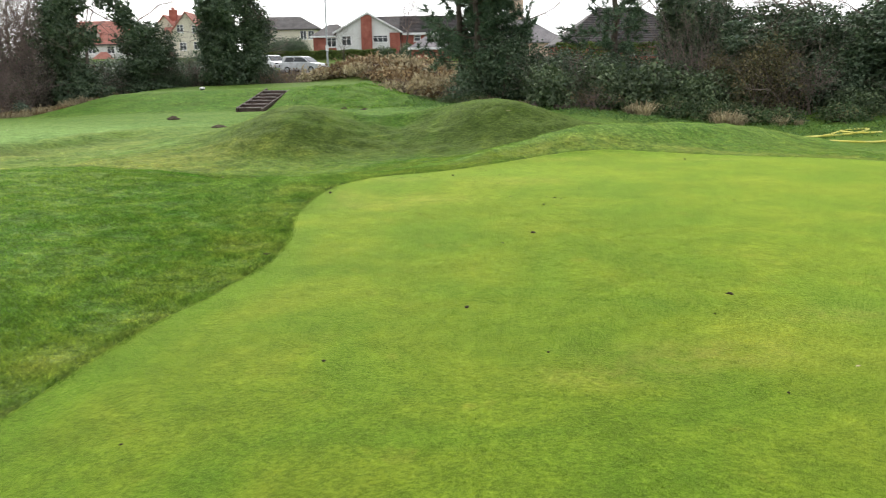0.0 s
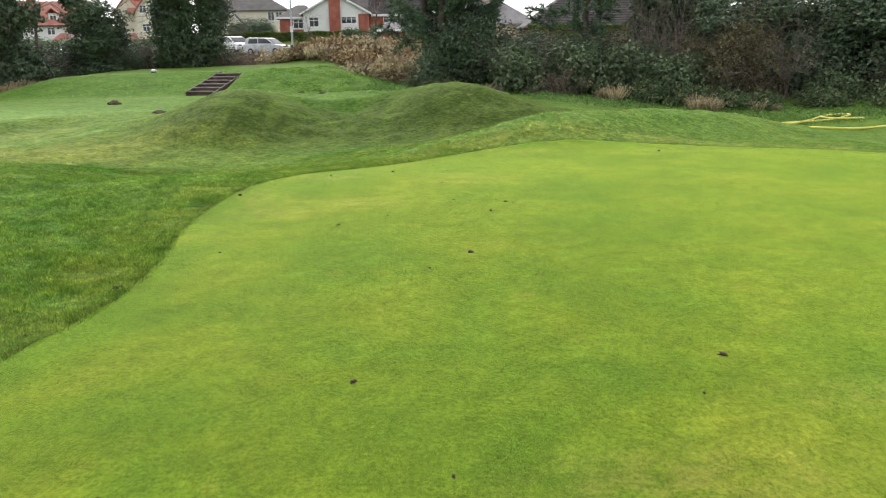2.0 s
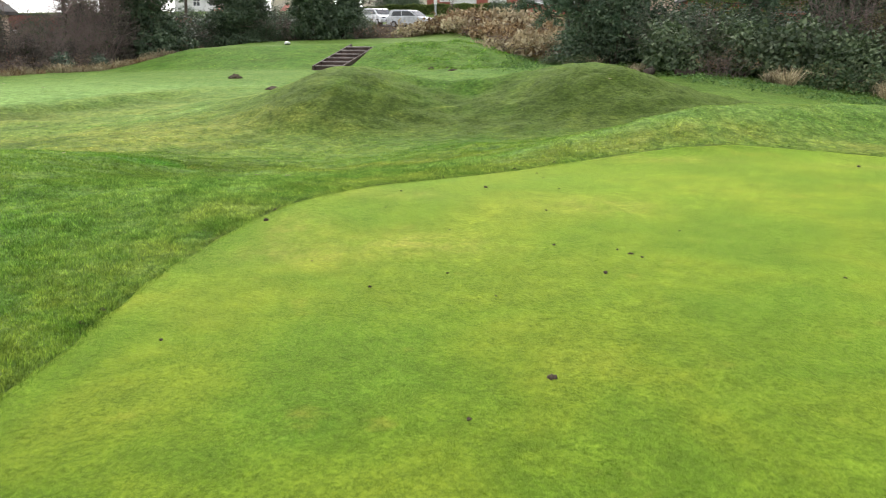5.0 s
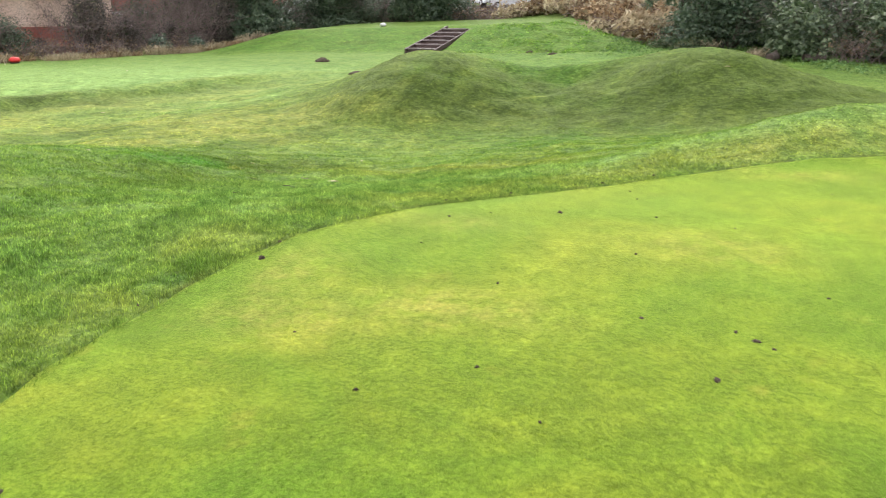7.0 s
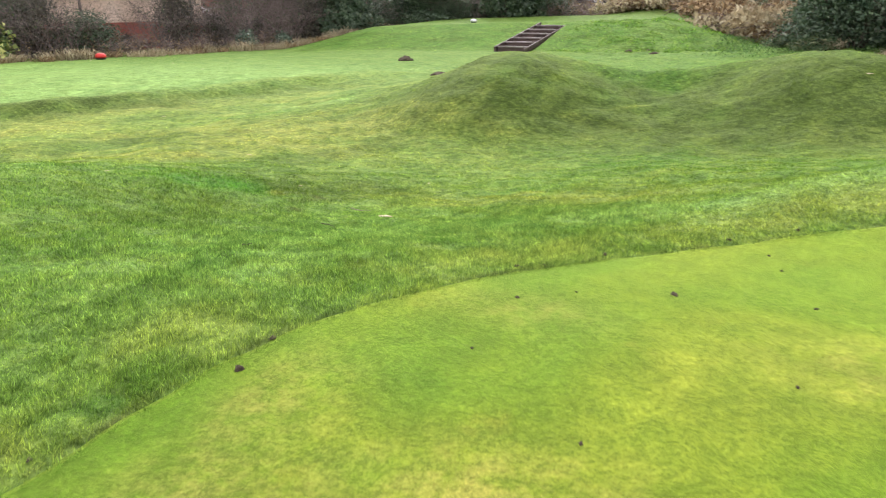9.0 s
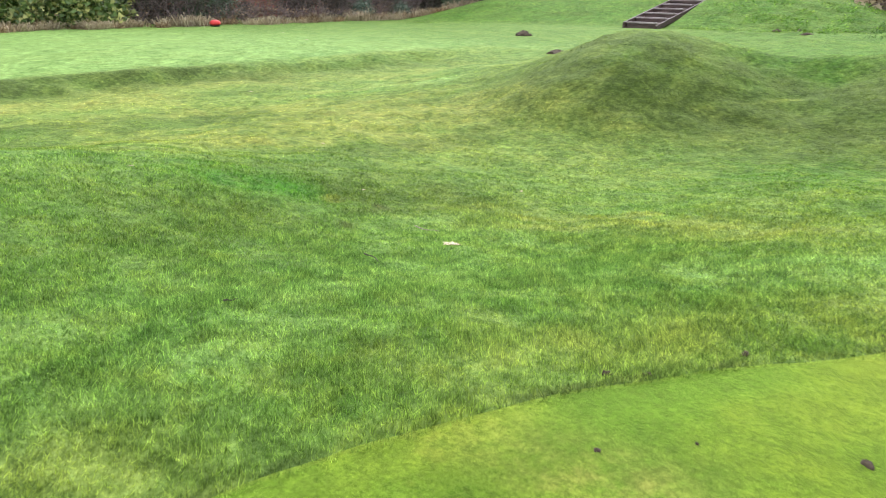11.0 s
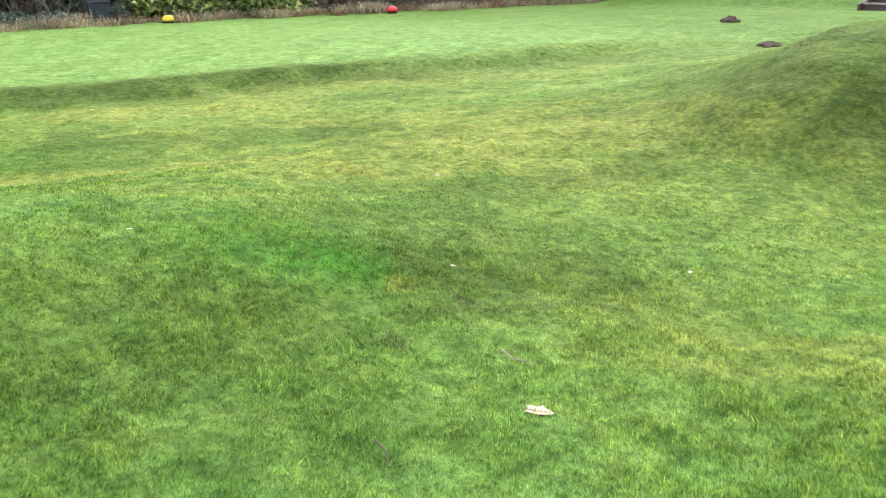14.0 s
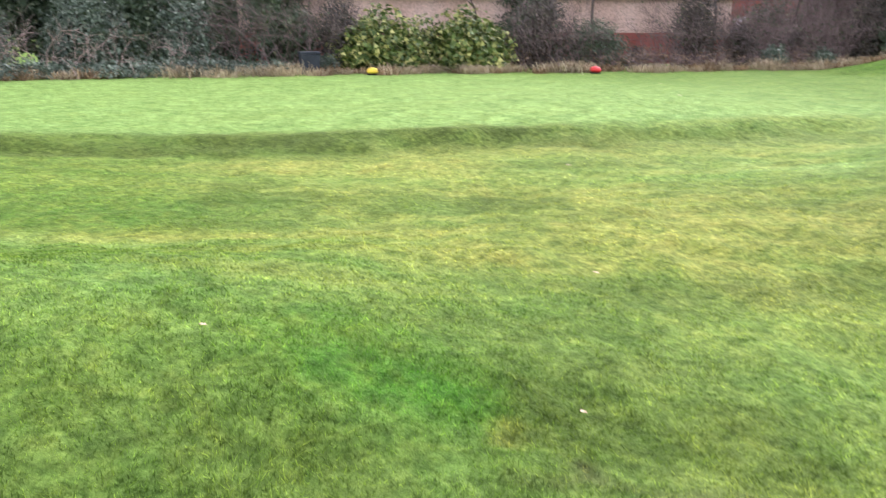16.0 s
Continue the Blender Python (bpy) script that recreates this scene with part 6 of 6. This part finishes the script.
def red_roof_house():
    t = empty("semi_detached_house", pose(0, 0, 0))
    part("wall", boxbm(-66, 140, 3.5, -54.2, 148, 7.3), M_WHITE, t)
    r = part("roof", gable_roof_x(-66, -54.2, 140, 148, 7.3, 11.3, 0.4), M_REDROOF, t)
    d = part("dormer", boxbm(-59.6, 140.6, 7.6, -58.1, 143, 9.2), M_WHITE, t)
    part("dormer_roof", gable_roof_y(-59.7, -58.0, 140.5, 143.5, 9.2, 9.9, 0.2), M_REDROOF, d)
    part("porch_roof", gable_roof_x(-58.6, -55.6, 138.4, 141, 4.7, 6.0, 0.2, 1.2), M_REDROOF, t)
    part("bay", boxbm(-58.4, 138.6, 3.5, -55.8, 139.9, 4.7), M_WHITE, t)
    part("fascia", boxbm(-66.4, 139.55, 7.05, -53.8, 139.6, 7.28), M_SLATE, t)
    for x in (-62.6, -59.8, -56.6):
        window(t, x, 5.75, x + 1.3, 6.95, 140)
    window(t, -59.4, 7.75, -58.3, 8.9, 140.6, 1, False)
    part("chimney", boxbm(-64.2, 143.4, 10.6, -63.2, 144.6, 12.6), M_BRICK, t)
    tagged(t, "white rendered house with a red tiled roof", "house", "houses")


def cream_house():
    t = empty("gabled_house", pose(0, 0, 0))
    part("wall", prism([(-45.3, 3.5), (-40.6, 3.5), (-40.6, 9.3), (-42.95, 12.2), (-45.3, 9.3)], 140, 150), M_CREAM, t)
    part("roof", gable_roof_y(-45.3, -40.6, 140, 150.5, 9.3, 12.2, 0.3), M_REDROOF, t)
    part("wall", prism([(-50.0, 3.5), (-45.4, 3.5), (-45.4, 9.3), (-47.6, 12.0), (-50.0, 9.3)], 143.5, 150), M_CREAM, t)
    part("roof", gable_roof_y(-50.0, -45.4, 143.5, 150.5, 9.3, 12.0, 0.3), M_REDROOF, t)
    part("roof", gable_roof_x(-47.6, -43.0, 142.5, 150, 9.2, 12.25, 0.1), M_REDROOF, t)
    c = part("chimney", boxbm(-47.3, 145, 11.0, -46.1, 146, 13.1), M_BRICK, t)
    part("chimney_pot", boxbm(-46.95, 145.3, 13.1, -46.5, 145.7, 13.5), M_REDROOF, c)
    part("porch_roof", gable_roof_x(-46.6, -45.2, 138.6, 141, 4.8, 5.9, 0.2, 0.6), M_REDROOF, t)
    for x, z in ((-44.6, 9.0), (-42.0, 8.9), (-44.3, 6.1), (-41.9, 6.2)):
        window(t, x, z, x + 1.15, z + 1.25, 140)
    tagged(t, "cream rendered gabled house with red tile roofs", "house", "houses")


def dark_roof_house():
    t = empty("hipped_house", pose(0, 0, 0))
    part("wall", boxbm(-35.5, 150, 4.0, -22.6, 158, 9.8), M_CREAM, t)
    part("roof", gable_roof_x(-35.5, -22.6, 150, 158, 9.8, 12.2, 0.5, 4.0), M_SLATE, t)
    part("wall", prism([(-33.5, 4.0), (-29.0, 4.0), (-29.0, 6.6), (-31.2, 9.0), (-33.5, 6.6)], 147.5, 150), M_CREAM, t)
    part("roof", gable_roof_y(-33.5, -29.0, 147.5, 150, 6.6, 9.0, 0.4), M_SLATE, t)
    part("bargeboard", gable_roof_y(-33.5, -29.0, 147.4, 147.1, 6.55, 8.95, 0.42, 0.3), M_UPVC, t)
    for x in (-25.6, -24.2):
        window(t, x, 8.0, x + 1.15, 9.5, 150, 1, False)
    window(t, -32.4, 6.0, -31.0, 7.2, 147.5)
    tagged(t, "cream house with a dark hipped slate roof", "house", "houses")


red_roof_house()
cream_house()
dark_roof_house()


def right_roofs():
    t = empty("hipped_bungalow", pose(0, 0, 0))
    part("wall", boxbm(10.8, 75.3, 1.5, 23.0, 85, 4.1), M_BRICK, t)
    r = part("roof", gable_roof_x(10.8, 23.0, 75.3, 85, 4.1, 7.5, 0.4, 4.6), M_SLATE, t)
    courses(r, 10.8, 23.0, 75.3, 80.15, 4.1, 7.5, 0.4, 4.6, 15)
    tagged(t, "bungalow under a dark hipped tile roof", "house", "houses")
    t = empty("hipped_bungalow", pose(0, 0, 0))
    part("wall", boxbm(2.0, 95, 3.0, 14.0, 106, 4.95), M_BUFF, t)
    part("roof", gable_roof_x(2.0, 14.0, 95, 106, 4.95, 8.6, 0.3, 5.4), M_GREYROOF, t)
    part("chimney", boxbm(8.0, 99, 7.0, 9.6, 100.2, 9.9), M_BUFF, t, "buff rendered chimney stack")
    tagged(t, "buff bungalow with a grey hipped roof and chimney", "house", "houses")
    t = empty("garden_wall", pose(0, 0, 0))
    part("wall", boxbm(13.6, 60, gz(15, 60) - 0.5, 18.2, 60.25, 2.6), M_BRICK, t)
    part("coping", boxbm(13.55, 59.95, 2.602, 18.25, 60.3, 2.68, bevel=0.01), M_GREYROOF, t)
    tagged(t, "low red brick garden wall with stone coping", "wall")


right_roofs()


def boundary_building():
    """A long low outbuilding behind the hedge: red brick below, buff wall above, dark roof."""
    ang = math.degrees(math.atan2(19.0, 5.6))
    t = empty("outbuilding", pose(-35.4, 23.0, -0.6, 0, 0, ang))
    part("wall", boxbm(0, -5, 0, 19.5, -0.04, 1.65), M_BRICK, t, "red brick lower wall")
    part("upper_wall", boxbm(0.02, -4.98, 1.65, 19.48, -0.07, 3.1), M_BUFF, t, "buff rendered upper wall")
    part("roof", gable_roof_x(0, 19.5, -5, 0, 3.1, 4.6, 0.3, 0.0), M_SLATE, t)
    tagged(t, "long low outbuilding of red brick and buff render", "outbuilding")
    t = empty("brick_wall", pose(-33.3, 41.4, -0.5, 0, 0, 66))
    part("wall", boxbm(0, 0, 0, 20, 0.25, 3.0), M_BRICK, t)
    part("coping", boxbm(-0.04, -0.04, 3.002, 20.04, 0.29, 3.09, bevel=0.01), M_SLATE, t)
    for x in (0.0, 4.0, 8.0, 12.0, 16.0, 19.5):
        part("pier", boxbm(x, -0.14, 0, x + 0.42, -0.003, 2.98), M_BRICK, t)
    tagged(t, "tall red brick wall behind the leafless trees", "wall")


boundary_building()


def lamp_post():
    z = gz(-10.85, 78)
    t = empty("street_lamp", pose(-10.85, 78, z))
    for name, a, b, r0, r1 in (("base", -0.2, 1.3, 0.13, 0.13), ("pole", 1.3, 9.5, 0.09, 0.06)):
        v, f = tubes([(0, 0, a, 0, 0, b, r0, r1)], 12)
        raw(name, v, f, M_STEEL, t, True)
    part("sign", boxbm(-0.14, -0.09, 2.2, 0.14, -0.07, 2.7, bevel=0.006), M_UPVC, t, "small white plate")
    tagged(t, "slim galvanised street lamp column by the hedge", "street lamp")


lamp_post()


def clipped_hedge(x0, x1, y, h, seed):
    rng = np.random.default_rng(seed)
    t = empty("clipped_hedge", Matrix())
    n = int((x1 - x0) * 900)
    x = rng.uniform(x0, x1, n)
    face = rng.uniform(0, 1, n)
    top = face > 0.55
    yy = np.where(top, rng.uniform(-0.5, 0.5, n), -0.5 + np.abs(rng.normal(0, 0.05, n)))
    zz = np.where(top, h + rng.normal(0, 0.05, n), rng.uniform(0, h, n)) + 0.06 * np.sin(x * 2.2)
    pts = np.stack([x, y + yy, land(x, np.full(n, y)) + zz], 1)
    v, f = leaf_quads(rng, pts, 0.22, 0.4, 0.7)
    tagged(raw("foliage", v, f, M_HEDGE, t), kind="stuff")
    seg = [(a, y, gz(a, y) - 0.1, a + 0.1, y, gz(a, y) + h * 0.9, 0.05, 0.02) for a in np.arange(x0 + 0.3, x1, 0.6)]
    v, f = tubes(seg, 4)
    tagged(raw("stemwork", v, f, M_BARK, t), kind="stuff")
    return tagged(t, "neatly clipped green garden hedge", "hedge", "clipped hedges")


clipped_hedge(-27, -5.5, 97.5, 0.95, 71)
clipped_hedge(9.5, 23, 69, 2.45, 72)
again(dark_a, -21.0, 108, 30, 1.1, tall=0.75)
again(dark_a, -18.6, 106, 130, 1.0, tall=0.7)
again(lau_a, -4.0, 98.5, 0, 0.9)
again(lau_a, -6.8, 97.0, 90, 0.8)


# ---------------------------------------------------------------- sawn logs in the ditch
def sawn_log(seed, ln, r):
    """A short sawn log lying down: uneven bark, dark weathered end faces with a raised ring, a branch stub."""
    rng = np.random.default_rng(seed)
    t = empty("sawn_log", Matrix())
    bm = bmesh.new()
    rings, n = 7, 14
    loops = []
    for i in range(rings):
        k = r * (1 + 0.06 * math.sin(i * 1.7 + seed))
        loops.append([bm.verts.new((-ln / 2 + ln * i / (rings - 1), k * math.cos(a) * rng.uniform(0.93, 1.07), r + k * math.sin(a) * rng.uniform(0.93, 1.07))) for a in [j * 2 * math.pi / n for j in range(n)]])
    for a, b in zip(loops[:-1], loops[1:]):
        for j in range(n):
            bm.faces.new((a[j], b[j], b[(j + 1) % n], a[(j + 1) % n]))
    bm.faces.new(loops[0])
    bm.faces.new(loops[-1][::-1])
    bmesh.ops.recalc_face_normals(bm, faces=bm.faces[:])
    part("bark", bm, M_BARK, t)
    for s in (-1, 1):
        bm = bmesh.new()
        bmesh.ops.create_cone(bm, cap_ends=True, segments=18, radius1=r * 0.84, radius2=r * 0.78, depth=0.03, matrix=pose(s * (ln / 2 + 0.012), 0, r, 0, 90 * s, 0))
        part("sawn_end", bm, M_TIMBER, t, "dark weathered sawn face")
    v, f = tubes([(0.1 * ln, 0, 1.7 * r, 0.16 * ln, -0.1, 2.5 * r, r * 0.3, r * 0.22)], 8)
    raw("branch_stub", v, f, M_BARK, t, True)
    return t


log = place(tagged(sawn_log(3, 0.95, 0.17), "short dark sawn log lying in the ditch", "log", "sawn logs"), 3.72, 34.0, 70, 0.75)
again(log, 4.95, 34.2, 20, 0.7)
again(big_tuft, 3.1, 34.4, 80, 0.55)
